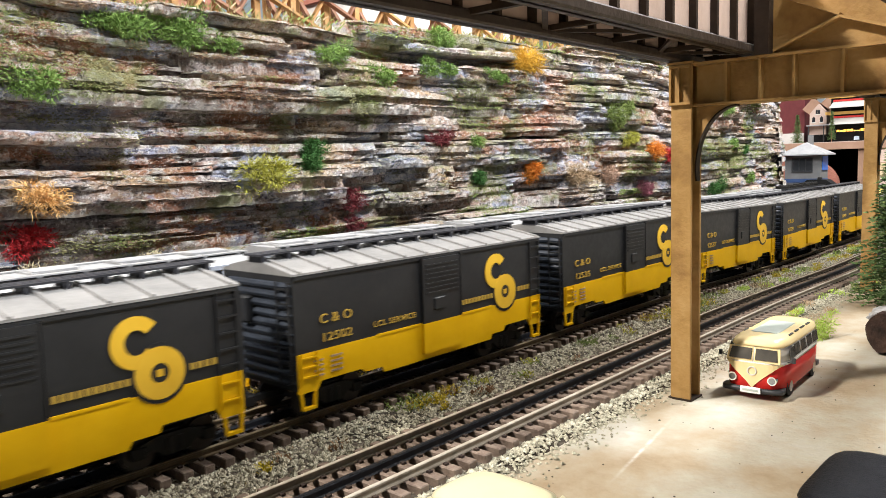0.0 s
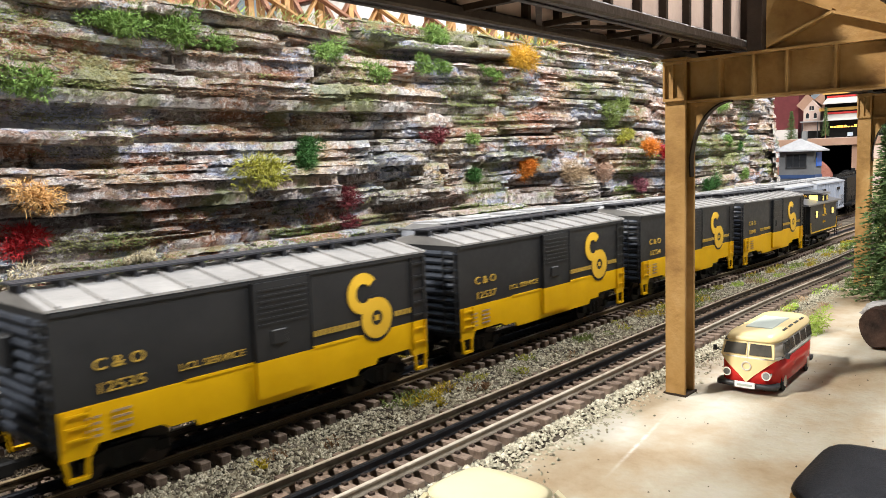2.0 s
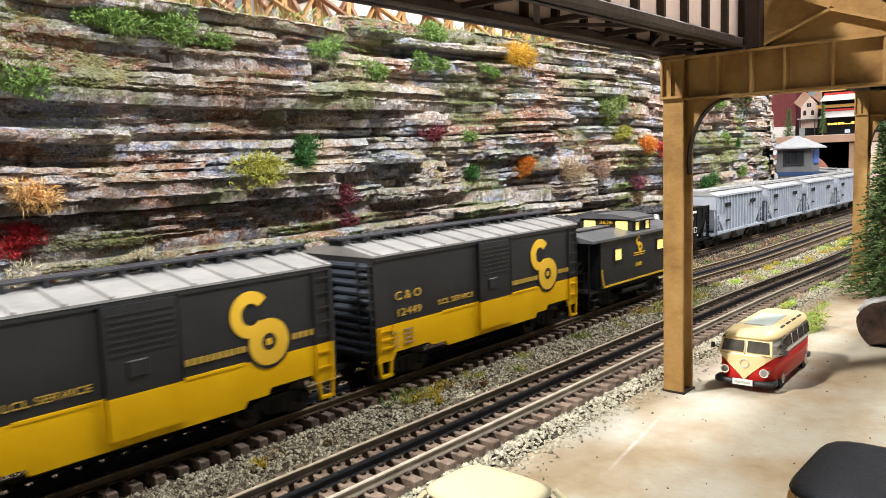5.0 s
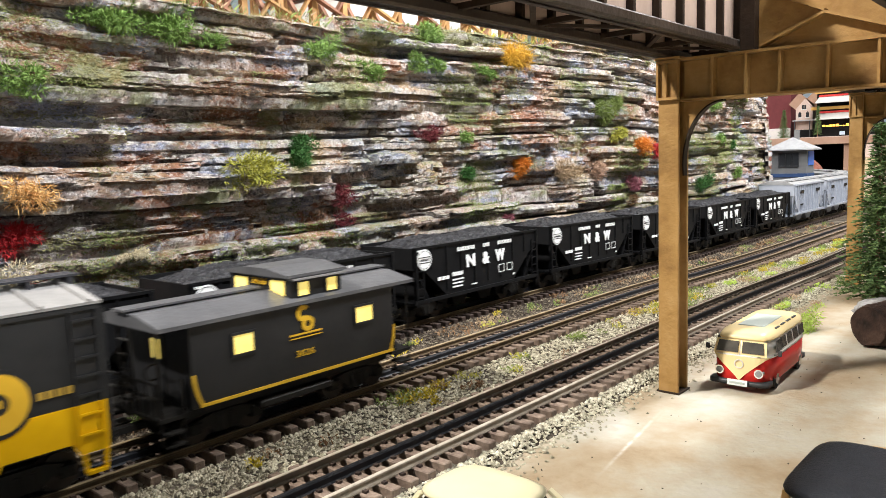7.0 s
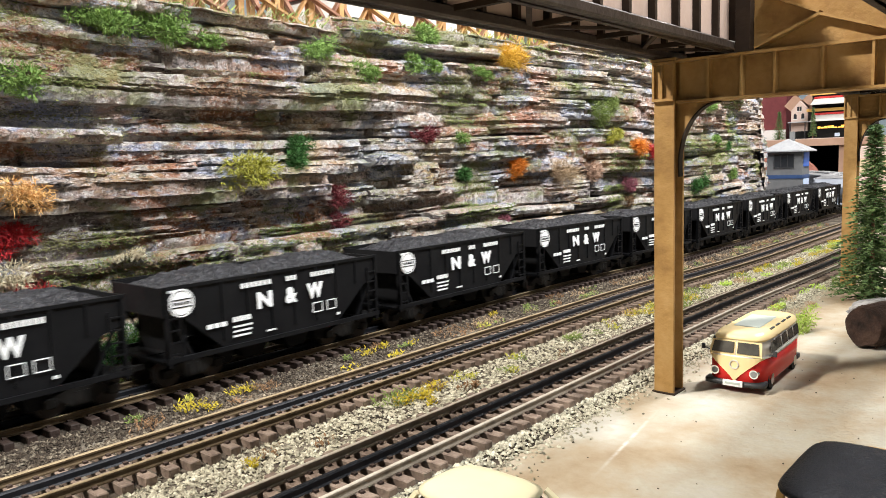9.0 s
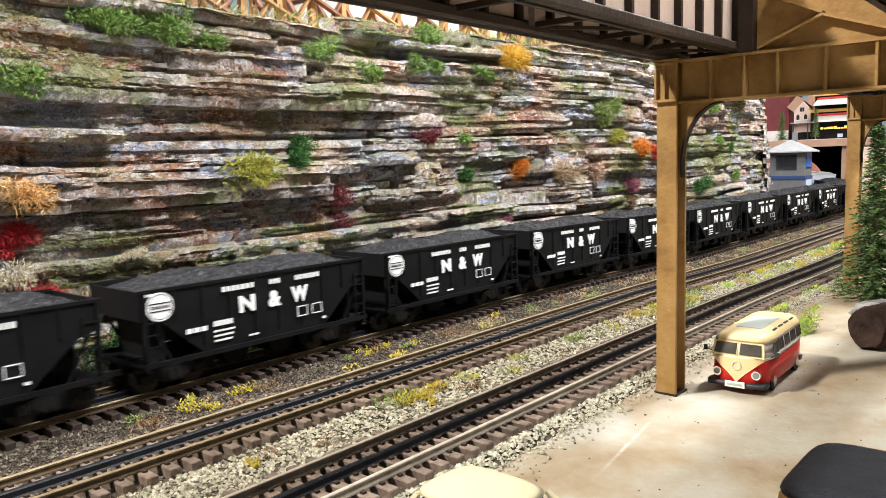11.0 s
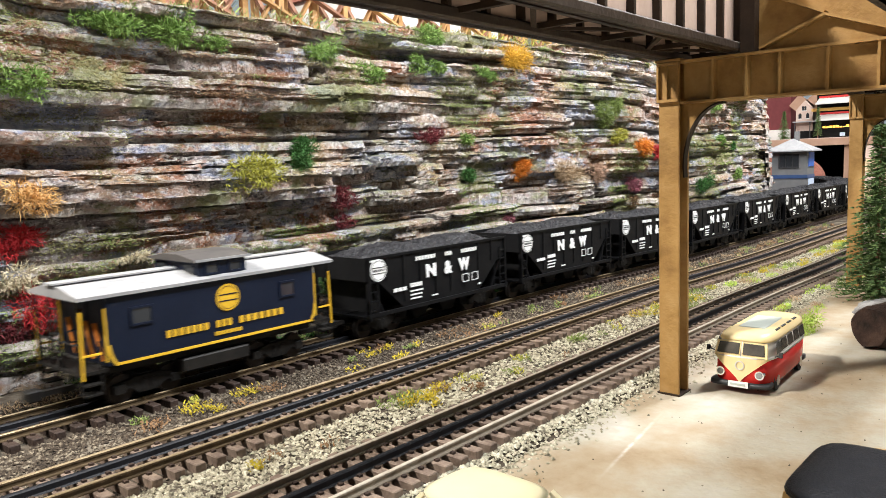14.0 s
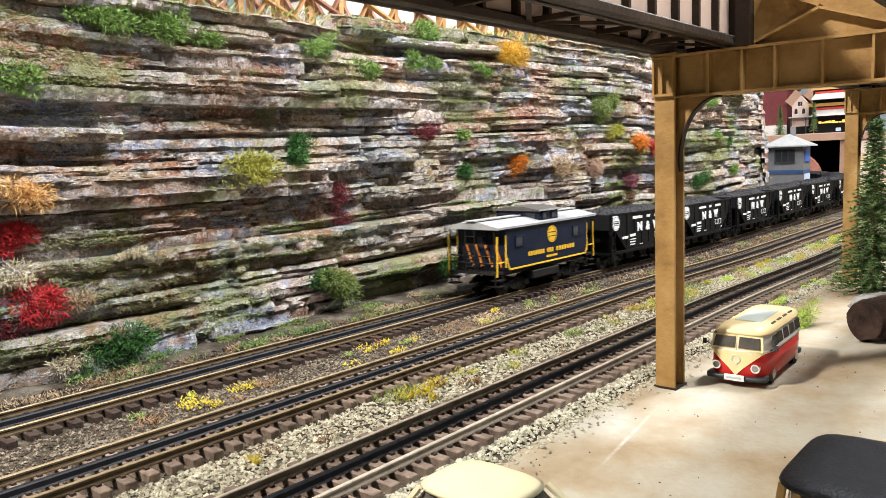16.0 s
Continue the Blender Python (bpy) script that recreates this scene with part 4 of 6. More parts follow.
def navy_caboose():
    car = thing("caboose", "navy blue model caboose with white roof and yellow trim", "caboose")
    H, W, E, z0 = .0780, .0310, .0690, .0270
    win = [(-.0620, -.0500, .0500, .0590, W), (.0480, .0590, .0500, .0590, W), (-.0080, .0000, .0735, .0785, W - .003), (.0095, .0180, .0735, .0785, W - .003)]
    caboose_body(car, H, W, E, z0, M["navy"], M["roof_white"], (-.0140, .0225, .0815), win, M["glass"], M["roof_dusk"])
    y = -W - .0004
    st = bmesh.new()
    box(st, -.074, .0750, y - .0003, y + .0003, .0270, .0286)
    for s, x in ((-1, -.0775), (1, .0775)):
        for k in range(5):
            a, b = k / 5, (k + 1) / 5
            beam(st, (x - s * .004 * (1 - a) ** 2, y, .0278 + a * .012), (x - s * .004 * (1 - b) ** 2, y, .0278 + b * .012), .0006, .0016)
    part("stripe", st, M["cream_yellow"], car, "yellow line along the sill")
    part("emblem", ring(bmesh.new(), .0045, .0560, .0001, .0090, y - .0004, y), M["cream_yellow"], car, "round yellow emblem")
    bb = bmesh.new()
    ring(bb, .0045, .0560, .0074, .0077, y - .0006, y)
    for z in (.0535, .0577):
        box(bb, -.0028, .0118, y - .0006, y, z, z + .0008)
    part("emblem_mark", bb, M["navy"], car)
    bars(car, -.0415, -.0105, .0395, .0046, 7, M["cream_yellow"], y, gap=.34)
    bars(car, -.0060, .0070, .0395, .0046, 3, M["cream_yellow"], y, gap=.34)
    bars(car, .0115, .0495, .0395, .0046, 7, M["cream_yellow"], y, gap=.34)
    bars(car, -.0070, .0140, .0332, .0024, 6, M["cream_yellow"], y)
    for s in (-1, 1):
        z = bmesh.new()
        for k in range(4):
            beam(z, (s * (H + .0012), -.026 + k * .012, .030), (s * (H + .0012), -.018 + k * .012, .052), .0022, .0012, (1, 0, 0))
        part("warning_stripes", z, M["orange"], car, "orange slanted stripes on the end wall")
        for y2 in (-.0305, .0305):
            b = beam(bmesh.new(), (s * (H + .0155), y2, .022), (s * (H + .0145), y2, .062), .0011, .0011, (0, 1, 0))
            beam(b, (s * (H + .0005), y2, .030), (s * (H + .0005), y2, .062), .0010, .0010, (0, 1, 0))
            beam(b, (s * (H + .004), y2, .036), (s * (H + .0155), y2, .036), .0012, .0012)
            part("grab_iron", b, M["cream_yellow"], car, "yellow corner grab iron")
    bogie(-.050, car)
    bogie(.050, car)
    couplers(car, H + .020)
    return car


def coal_hopper():
    car = thing("hopper_car", "black open hopper car heaped with coal, white lettering", "freight car", "coal hoppers of the black train")
    H, W, E, b = .0930, .0320, .0665, .0205
    for s in (-1, 1):
        y = s * W
        side = prism(bmesh.new(), [(-H, E), (-H, .050), (-.078, .045), (-.050, b), (.050, b), (.078, .045), (H, .050), (H, E)], "y", *sorted((y, y - s * .0012)))
        sd = part("side", side, M["hop_black"], car, "black riveted hopper side")
        rb = bmesh.new()
        for x in np.linspace(-.0700, .0700, 8):
            box(rb, x - .0009, x + .0009, *sorted((y, y + s * .0010)), .026 if abs(x) < .055 else .047, E)
        box(rb, -H, H, *sorted((y - s * .001, y + s * .0012)), E - .0012, E + .0008)
        box(rb, -H, H, *sorted((y - s * .001, y + s * .0016)), .0185, .0215)
        for x in (-.0915, .0895):
            box(rb, x, x + .002, *sorted((y - s * .002, y + s * .0018)), .016, E)
        part("ribs", rb, M["hop_black"], sd)
    part("centre_sill", box(bmesh.new(), -H + .002, H - .002, -.005, .005, .012, .020), M["hop_black"], car)
    for s in (-1, 1):
        part("slope_sheet", beam(bmesh.new(), (s * .090, 0, .056), (s * .038, 0, .019), .060, .0015, (0, 0, 1)), M["hop_black"], car, "sloping floor sheet")
        part("end_plate", box(bmesh.new(), *sorted((s * .0930, s * .0918)), -W, W, .048, E), M["hop_black"], car)
        # added black plate, stands in for the shadow under the slope sheet
        part("bulkhead", box(bmesh.new(), *sorted((s * .0780, s * .0770)), -W + .002, W - .002, .0195, .047), M["hop_black"], car)
        for k in range(2):
            part("hopper_door", prism(bmesh.new(), [(s * .004 + s * k * .030, .021), (s * .034 + s * k * .018, .021), (s * .026 + s * k * .022, .007), (s * .012 + s * k * .026, .007)], "y", -.020, .020), M["hop_black"], car)
        for y in (-W + .003, W - .003):
            part("brace", beam(bmesh.new(), (s * .072, y, .019), (s * .088, y, .050), .0018, .0018, (0, 1, 0)), M["hop_black"], car)
    for s in (-1, 1):
        part("end_sill", box(bmesh.new(), *sorted((s * (H - .018), s * H)), -W, W, .0175, .0195), M["hop_black"], car)
    for s in (-1, 1):
        ladder(car, s * (H - .0065), -W - .0004, .020, .058, .009, M["hop_black"], 5)
    # coal in two heaps
    rnd = random.Random(5)
    nx, ny = 64, 22
    vs, fs = [], []
    for j in range(ny):
        for i in range(nx):
            u, v = i / (nx - 1), j / (ny - 1)
            x, y = (-H + .0025) + u * (2 * H - .005), (-W + .002) + v * (2 * W - .004)
            e = min(1, min(u, 1 - u) * 9) * min(1, min(v, 1 - v) * 3.2)
            hh = .0045 + .0050 * abs(math.sin(math.pi * 2 * u)) ** .6
            vs.append((x, y, E - .004 + hh * e ** .7 + (rnd.uniform(-.0011, .0011) + .001 * noise.noise((x * 60, y * 60, 0)))))
    for j in range(ny - 1):
        for i in range(nx - 1):
            p = j * nx + i
            fs.append((p, p + 1, p + nx + 1, p + nx))
    me = bpy.data.meshes.new("coal_load")
    me.from_pydata(vs, [], fs)
    me.materials.append(M["coal"])
    co = new("coal_load", me)
    co.parent = car
    co["label"] = "heaped black coal"
    bogie(-.068, car)
    bogie(.068, car)
    couplers(car, H)
    y = -W - .0011
    part("emblem", ring(bmesh.new(), -.0805, .0560, .0001, .0090, y - .0006, y), M["white_letter"], car, "round white emblem")
    bb = bmesh.new()
    ring(bb, -.0805, .0560, .0076, .0080, y - .0008, y)
    for z in (.0532, .0580):
        box(bb, -.0878, -.0732, y - .0009, y, z, z + .0006)
    for k in range(6):
        box(bb, -.0865 + k * .0021, -.0852 + k * .0021, y - .0009, y, .0550, .0568)
    part("emblem_mark", bb, M["hop_black"], car)
    for ch, x, w in (("N", -.0170, .0125), ("&", .0055, .0105), ("W", .0280, .0150)):
        letters(ch, .0150, M["white_letter"], car, Matrix.Translation((x, y, .0475)) @ UPRIGHT, .0004, "lettering", w, .0006)
    for x0, x1, n in ((-.0365, -.0105, 7), (.0015, .0115, 3), (.0240, .0470, 7)):
        bars(car, x0, x1, .0602, .0034, n, M["white_letter"], y, gap=.36)
    bars(car, -.064, -.048, .0370, .0030, 3, M["white_letter"], y)
    bars(car, -.044, -.029, .0385, .0034, 5, M["white_letter"], y)
    for k in range(3):
        bars(car, -.044, -.028 - .001 * k, .0335 - k * .0032, .0013, 5, M["white_letter"], y, "small_lettering", k)
    bars(car, -.017, -.009, .0260, .0012, 3, M["white_letter"], y, "small_lettering")
    for x in (.0250, .0385):
        fr = bmesh.new()
        for a in ((x, x + .0095, .0315, .0321), (x, x + .0095, .0384, .0390), (x, x + .0006, .0315, .0390), (x + .0089, x + .0095, .0315, .0390)):
            box(fr, a[0], a[1], y - .0004, y, a[2], a[3])
        part("stencil_frame", fr, M["white_letter"], car)
    bars(car, .0480, .0515, .0270, .0018, 2, M["white_letter"], y)
    bars(car, -.0905, -.0825, .0640, .0016, 3, M["white_letter"], y)
    return car


def covered_hopper():
    car = thing("covered_hopper", "light grey ribbed covered hopper car", "freight car", "grey hoppers of the black train")
    H, W, E, b = .0970, .0320, .0790, .0230
    body = prism(bmesh.new(), [(-H, E), (-H, .058), (-.066, b), (.066, b), (H, .058), (H, E)], "y", -W, W)
    bd = part("body", body, M["hop_grey"], car, "light grey sloped body")
    rb = bmesh.new()
    for s in (-1, 1):
        for x in np.linspace(-.0930, .0930, 16):
            box(rb, x - .0009, x + .0009, *sorted((s * W, s * (W + .0026))), .026 if abs(x) < .062 else .050, E)
        box(rb, -H, H, *sorted((s * (W - .001), s * (W + .003))), E - .002, E + .0008)
        box(rb, -H, H, *sorted((s * (W - .001), s * (W + .0022))), .0215, .0250)
    part("ribs", rb, M["hop_grey"], bd)
    roof = part("roof", prism(bmesh.new(), [(-W - .001, E), (-.016, E + .0058), (.016, E + .0058), (W + .001, E)], "x", -H - .001, H + .001), M["roof_white"], car, "pale weathered roof")
    for y in (-.020, .014):
        part("walkway", box(bmesh.new(), -H, H, y, y + .006, E + .0060, E + .0068), M["roof_white"], roof, "pale roof walkway")
    for x in np.linspace(-.075, .075, 4):
        part("hatch", box(bmesh.new(), x - .013, x + .013, -.008, .008, E + .0055, E + .0082, .0006), M["roof_white"], roof)
    for x in np.linspace(-.09, .09, 8):
        part("support", box(bmesh.new(), x - .0008, x + .0008, -.020, .020, E + .005, E + .0070), M["roof_white"], roof)
    for s in (-1, 1):
        part("bay", prism(bmesh.new(), [(s * .004, b), (s * .060, b), (s * .042, .008), (s * .020, .008)], "y", -.022, .022), M["hop_grey"], car, "sloping discharge bay")
        for y in (-.029, .029):
            part("end_post", beam(bmesh.new(), (s * .094, y, .020), (s * .094, y, .058), .002, .002, (0, 1, 0)), M["hop_grey"], car)
            part("brace", beam(bmesh.new(), (s * .072, y, .022), (s * .092, y, .052), .002, .002, (0, 1, 0)), M["hop_grey"], car)
        part("end_sill", box(bmesh.new(), *sorted((s * .060, s * .097)), -.030, .030, .0185, .0215), M["hop_grey"], car)
    for s in (-1, 1):
        ladder(car, s * (H - .006), -W - .0006, .022, .078, .009, M["hop_grey"], 7)
    y = -W - .0028
    for x0, x1 in ((-.070, -.045), (.035, .062)):
        bars(car, x0, x1, .064, .006, 5, M["truck"], y)
    bars(car, -.068, -.048, .040, .003, 4, M["truck"], y)
    bogie(-.074, car)
    bogie(.074, car)
    couplers(car, H)
    return car


def locomotive():
    car = thing("diesel_locomotive", "black model diesel locomotive with a small lit number board", "locomotive")
    H, W = .165, .0310
    fr = box(bmesh.new(), -H, H, -W, W, .021, .027, .0006)
    box(fr, -.045, .045, -.024, .024, .008, .021, .002)
    part("frame", fr, M["hop_black"], car, "black walkway frame and fuel tank")
    part("hood", box(bmesh.new(), -H + .012, .085, -.019, .019, .027, .084, .002), M["hop_black"], car, "long engine hood")
    part("nose", box(bmesh.new(), .118, H - .010, -.019, .019, .027, .060, .002), M["hop_black"], car)
    cb = part("cab", prism(bmesh.new(), [(-.030, .027), (-.030, .084), (-.018, .093), (.018, .093), (.030, .084), (.030, .027)], "x", .085, .118), M["hop_black"], car, "driver's cab")
    for s in (-1, 1):
        part("pane", box(bmesh.new(), .092, .111, *sorted((s * .0300, s * .0306)), .063, .076), M["glass"], cb)
    for x in (-.125, -.085, -.045, -.005):
        part("roof_fan", tube(tube(bmesh.new(), (x, 0, .084), (x, 0, .0885), .012, 16), (x, 0, .0885), (x, 0, .0900), .006, 10), M["truck"], car, "round roof fan")
    part("exhaust_stack", box(bmesh.new(), .025, .060, -.010, .010, .084, .090, .001), M["truck"], car)
    part("horn", box(bmesh.new(), .105, .112, -.004, .004, .093, .098, .001), M["truck"], car)
    gr = bmesh.new()
    for s in (-1, 1):
        for x in np.arange(-.145, .075, .014):
            box(gr, x, x + .011, *sorted((s * .019, s * .0198)), .034, .060)
        for x in np.linspace(-H + .004, H - .004, 14):
            tube(gr, (x, s * .0300, .027), (x, s * .0300, .044), .0006, 5)
        tube(gr, (-H + .004, s * .0300, .044), (.085, s * .0300, .044), .0006, 5)
    part("hood_doors", gr, M["truck"], car, "hood doors and handrails")
    for s in (-1, 1):
        part("headlight", tube(bmesh.new(), (s * (H - .0115), 0, .070) if s < 0 else (.118, 0, .084), (s * (H - .0100), 0, .070) if s < 0 else (.1195, 0, .084), .003, 12), M["lit_glass"], car, "lit headlight")
    bogie(-.105, car)
    bogie(.105, car)
    couplers(car, H)
    return car


BOXCARS = [(c, boxcar(n)) for c, n in ((1.422, "12449"), (1.1575, "12724"), (0.893, "12537"), (0.6285, "12535"), (0.364, "12502"), (0.0995, "12540"))]
BOXCARS.append((-0.165, copy_thing(BOXCARS[0][1], pose(0, 0, 0))))
BOXCARS.append((1.6495, yellow_caboose()))
first_hopper = coal_hopper()
HOPPERS = [(0.6035 - 14.5 * 0.2015 + 0.2095 * k, first_hopper if k == 0 else copy_thing(first_hopper, pose(0, 0, 0))) for k in range(12)]
first_grey = covered_hopper()
GREY = [(0.2050 + 0.2207 * k, first_grey if k == 0 else copy_thing(first_grey, pose(0, 0, 0))) for k in range(6)]
TRAIN_OUT = HOPPERS + GREY + [(0.3805 - 14.5 * 0.2015, navy_caboose()), (0.2050 + 0.2207 * 5 + 0.118 + 0.165 + 0.008, locomotive())]


# ---- plants ----
def fibre_mesh(name, rnd, n, rx, ry, rz, length, width, material, curl=1.0, shell=0.35):
    """A springy clump of many short bent fibres round the origin, uneven in outline."""
    verts, faces = [], []
    lobes = [(Vector((rnd.uniform(-.6, .6) * rx, rnd.uniform(-.4, .4) * ry, rnd.uniform(-.5, .6) * rz)), rnd.uniform(.35, .65)) for _ in range(7)]
    for _ in range(n):
        c, k = rnd.choice(lobes)
        d = Vector((rnd.gauss(0, 1), rnd.gauss(0, 1), rnd.gauss(0, 1))).normalized()
        r = k * rnd.uniform(shell, 1) ** .6
        p = c + Vector((d.x * rx * r, d.y * ry * r, d.z * rz * r))
        t = (d + Vector((rnd.uniform(-1, 1), rnd.uniform(-1, 1), rnd.uniform(-1, 1))) * .9 * curl).normalized()
        s = t.orthogonal().normalized()
        s.rotate(Matrix.Rotation(rnd.uniform(0, 6.28), 3, t))
        ln = length * rnd.uniform(.5, 1.2)
        b0 = len(verts)
        for i in range(4):
            w = width * (1 - .22 * i) / 2
            verts += [tuple(p + s * w), tuple(p - s * w)]
            p = p + t * ln / 3
            t = (t + Vector((rnd.uniform(-1, 1), rnd.uniform(-1, 1), rnd.uniform(-1, 1))) * .7 * curl).normalized()
        for i in range(3):
            faces.append((b0 + 2 * i, b0 + 2 * i + 1, b0 + 2 * i + 3, b0 + 2 * i + 2))
    me = bpy.data.meshes.new(name)
    me.from_pydata(verts, [], faces)
    me.materials.append(material)
    return me


NOTE = {"green": "bright green", "dkgreen": "dark green", "gold": "golden yellow", "olive": "olive yellow", "maroon": "dark maroon", "orange": "orange", "tan": "dry tan", "pinktan": "pinkish tan", "red": "bright red",
        "mauve": "dull mauve", "rust": "rust brown", "apricot": "pale apricot", "cream": "bleached cream", "moss": "mossy green", "lime": "lime green", "lemon": "lemon yellow"}


def bush(x, y, z, r, colour, where, seed, n=1000, flat=.75):
    rnd = random.Random(seed)
    wiry = colour in ("cream", "tan", "apricot", "red", "gold", "orange")
    n = int(n * min(1.6, max(.5, r / .018)))
    me = fibre_mesh("bush", rnd, n, r * rnd.uniform(1.05, 1.3), r * flat * .8, r * rnd.uniform(.6, .8), r * (.42 if wiry else .26), .0007 if wiry else .0009, M[colour], 1.0, .2)
    ob = new("bush", me)
    ob.location = (x, y, z)
    return tagged(ob, NOTE[colour] + " clump of model foliage " + where, "bush", "bushes on the rock")


RIM_BUSHES = [
    (0.209, 0.214, 0.02, 'green'), (0.285, 0.262, 0.028, 'green'), (0.323, 0.263, 0.029, 'green'), (0.258, 0.263, 0.018, 'green'), (0.354, 0.255, 0.016, 'green'),
    (0.467, 0.256, 0.023, 'green'), (0.531, 0.242, 0.016, 'green'), (0.62, 0.283, 0.026, 'green'), (0.601, 0.252, 0.019, 'green'), (0.632, 0.252, 0.016, 'green'),
    (0.706, 0.253, 0.016, 'green'), (0.774, 0.271, 0.028, 'gold'), (1.409, 0.238, 0.025, 'green'), (0.987, 0.212, 0.033, 'moss'), (1.02, 0.225, 0.026, 'moss'),
    (0.722, 0.248, 0.012, 'green'),
]
LEDGE_BUSHES = [
    (0.439, 0.169, 0.018, 'dkgreen'), (0.441, 0.157, 0.015, 'dkgreen'), (0.392, 0.148, 0.027, 'olive'), (0.614, 0.18, 0.016, 'maroon'), (0.676, 0.177, 0.012, 'green'),
    (0.674, 0.135, 0.014, 'dkgreen'), (0.486, 0.121, 0.017, 'maroon'), (0.783, 0.14, 0.021, 'orange'), (0.892, 0.131, 0.02, 'tan'), (0.968, 0.13, 0.023, 'pinktan'),
    (1.116, 0.163, 0.024, 'orange'), (1.166, 0.156, 0.017, 'red'), (1.08, 0.107, 0.02, 'mauve'), (0.195, 0.108, 0.016, 'red'), (0.205, 0.138, 0.019, 'apricot'),
    (1.437, 0.176, 0.018, 'green'), (1.495, 0.165, 0.014, 'dkgreen'), (1.527, 0.109, 0.019, 'green'), (1.037, 0.18, 0.019, 'olive'),
]
FOOT_BUSHES = [
    (0.488, 0.099, 0.013, 'maroon'), (1.08, 0.081, 0.013, 'rust'), (0.28, 0.089, 0.007, 'cream'), (0.269, 0.088, 0.005, 'cream'), (0.21, 0.058, 0.021, 'red'),
    (0.19, 0.05, 0.013, 'maroon'), (0.236, 0.06, 0.012, 'tan'), (0.226, 0.019, 0.013, 'cream'), (0.261, 0.021, 0.023, 'dkgreen'), (0.276, 0.02, 0.015, 'dkgreen'),
    (0.193, 0.084, 0.012, 'cream'), (0.472, 0.034, 0.026, 'moss'), (0.459, 0.046, 0.016, 'dkgreen'), (0.638, 0.034, 0.016, 'dkgreen'), (0.753, 0.078, 0.014, 'mauve'),
    (1.356, 0.095, 0.028, 'dkgreen'), (1.697, 0.037, 0.019, 'dkgreen'),
]
ROCK = np.array(ROCK_SURFACE)
for k, (x, z, r, colour) in enumerate(RIM_BUSHES + LEDGE_BUSHES + FOOT_BUSHES):
    X, Y, Z = x, 0.545, z
    for _ in range(3):                  # carried along its line of sight until it rests on the rock
        near = ROCK[(ROCK[:, 0] - X) ** 2 + (ROCK[:, 2] - Z) ** 2 < (r * 0.7) ** 2]
        Y = (float(np.percentile(near[:, 1], 25)) if len(near) else face_y(X, Z)) - 0.003
        X, Z = x * Y / 0.545, 0.1505 + (z - 0.1505) * Y / 0.545
    bush(X, Y, Z, r * (.85 if colour == "apricot" or (colour == "green" and z > .25) else 1.0), colour, "growing on a rock ledge", 100 + k)

bush(0.672, 0.181, 0.005, 0.016, "lime", "on the sandy yard edge", 301, 700)
bush(0.668, 0.190, 0.006, 0.010, "tan", "on the sandy yard edge", 302, 300)


def tufts(name, spots, colours, label):
    """Low ground cover in one sheet of small fibres."""
    rnd = random.Random(len(spots))
    for c in colours:
        verts, faces = [], []
        for x, y, r, cc, n in spots:
            if cc != c:
                continue
            for _ in range(n * 2):
                a, q = rnd.uniform(0, 6.28), r * rnd.random() ** .6
                p = Vector((x + q * math.cos(a), y + q * .6 * math.sin(a), ground_height(x, y) + rnd.uniform(0, .0042)))
                t = Vector((rnd.uniform(-1, 1), rnd.uniform(-1, 1), .7)).normalized()
                s = t.orthogonal().normalized() * rnd.uniform(.0003, .0006)
                ln = rnd.uniform(.0010, .0030)
                b = len(verts)
                verts += [tuple(p + s), tuple(p - s), tuple(p + t * ln - s * .6), tuple(p + t * ln + s * .6)]
                faces.append((b, b + 1, b + 2, b + 3))
        me = bpy.data.meshes.new(name)
        me.from_pydata(verts, [], faces)
        me.materials.append(M[c])
        tagged(new(name, me), NOTE[c] + " " + label, "ground cover", "", "stuff")


def ground_cover():
    rnd = random.Random(77)
    spots = [(0.337, 0.318, 0.016, "lemon", 160), (0.362, 0.322, 0.012, "lemon", 90), (0.330, 0.326, 0.020, "moss", 150), (0.285, 0.424, 0.012, "lemon", 60), (0.30, 0.418, 0.010, "rust", 60),
             (0.53, 0.318, 0.012, "moss", 90), (0.245, 0.416, 0.012, "lemon", 60), (0.40, 0.422, 0.008, "lemon", 40), (0.215, 0.414, 0.010, "rust", 60), (0.50, 0.414, 0.03, "rust", 120), (0.545, 0.416, 0.02, "tan", 120)]
    for _ in range(46):
        x = rnd.uniform(.2, .7)
        spots.append((x, rnd.choice((rnd.uniform(.402, .436), rnd.uniform(.298, .326))), rnd.uniform(.004, .010), rnd.choice(("lemon", "moss", "olive", "rust")), rnd.randint(10, 34)))
    for _ in range(70):
        x = rnd.uniform(.62, 1.7)
        spots.append((x, rnd.uniform(.296, .328), rnd.uniform(.008, .022), rnd.choice(("olive", "lime", "moss", "lemon", "tan")), rnd.randint(30, 80)))
    for _ in range(70):
        x = rnd.uniform(.15, 1.6)
        spots.append((x, rnd.uniform(.512, .548), rnd.uniform(.010, .022), rnd.choice(("moss", "dkgreen", "moss", "tan")), rnd.randint(40, 90)))
    for _ in range(40):
        x = rnd.uniform(.64, 1.3)
        spots.append((x, rnd.uniform(.198, .232), rnd.uniform(.006, .014), rnd.choice(("moss", "olive", "tan", "lime")), rnd.randint(20, 50)))
    for _ in range(130):
        x = rnd.uniform(0.2, 1.7)
        spots.append((x, rnd.uniform(.402, .43) if x > .6 else rnd.uniform(.512, .53), rnd.uniform(.006, .014), rnd.choice(("moss", "tan", "rust")), rnd.randint(8, 30)))
    tufts("ground_cover", spots, ("lemon", "moss", "rust", "tan", "olive", "lime", "dkgreen"), "tufts of model grass beside the tracks")


ground_cover()


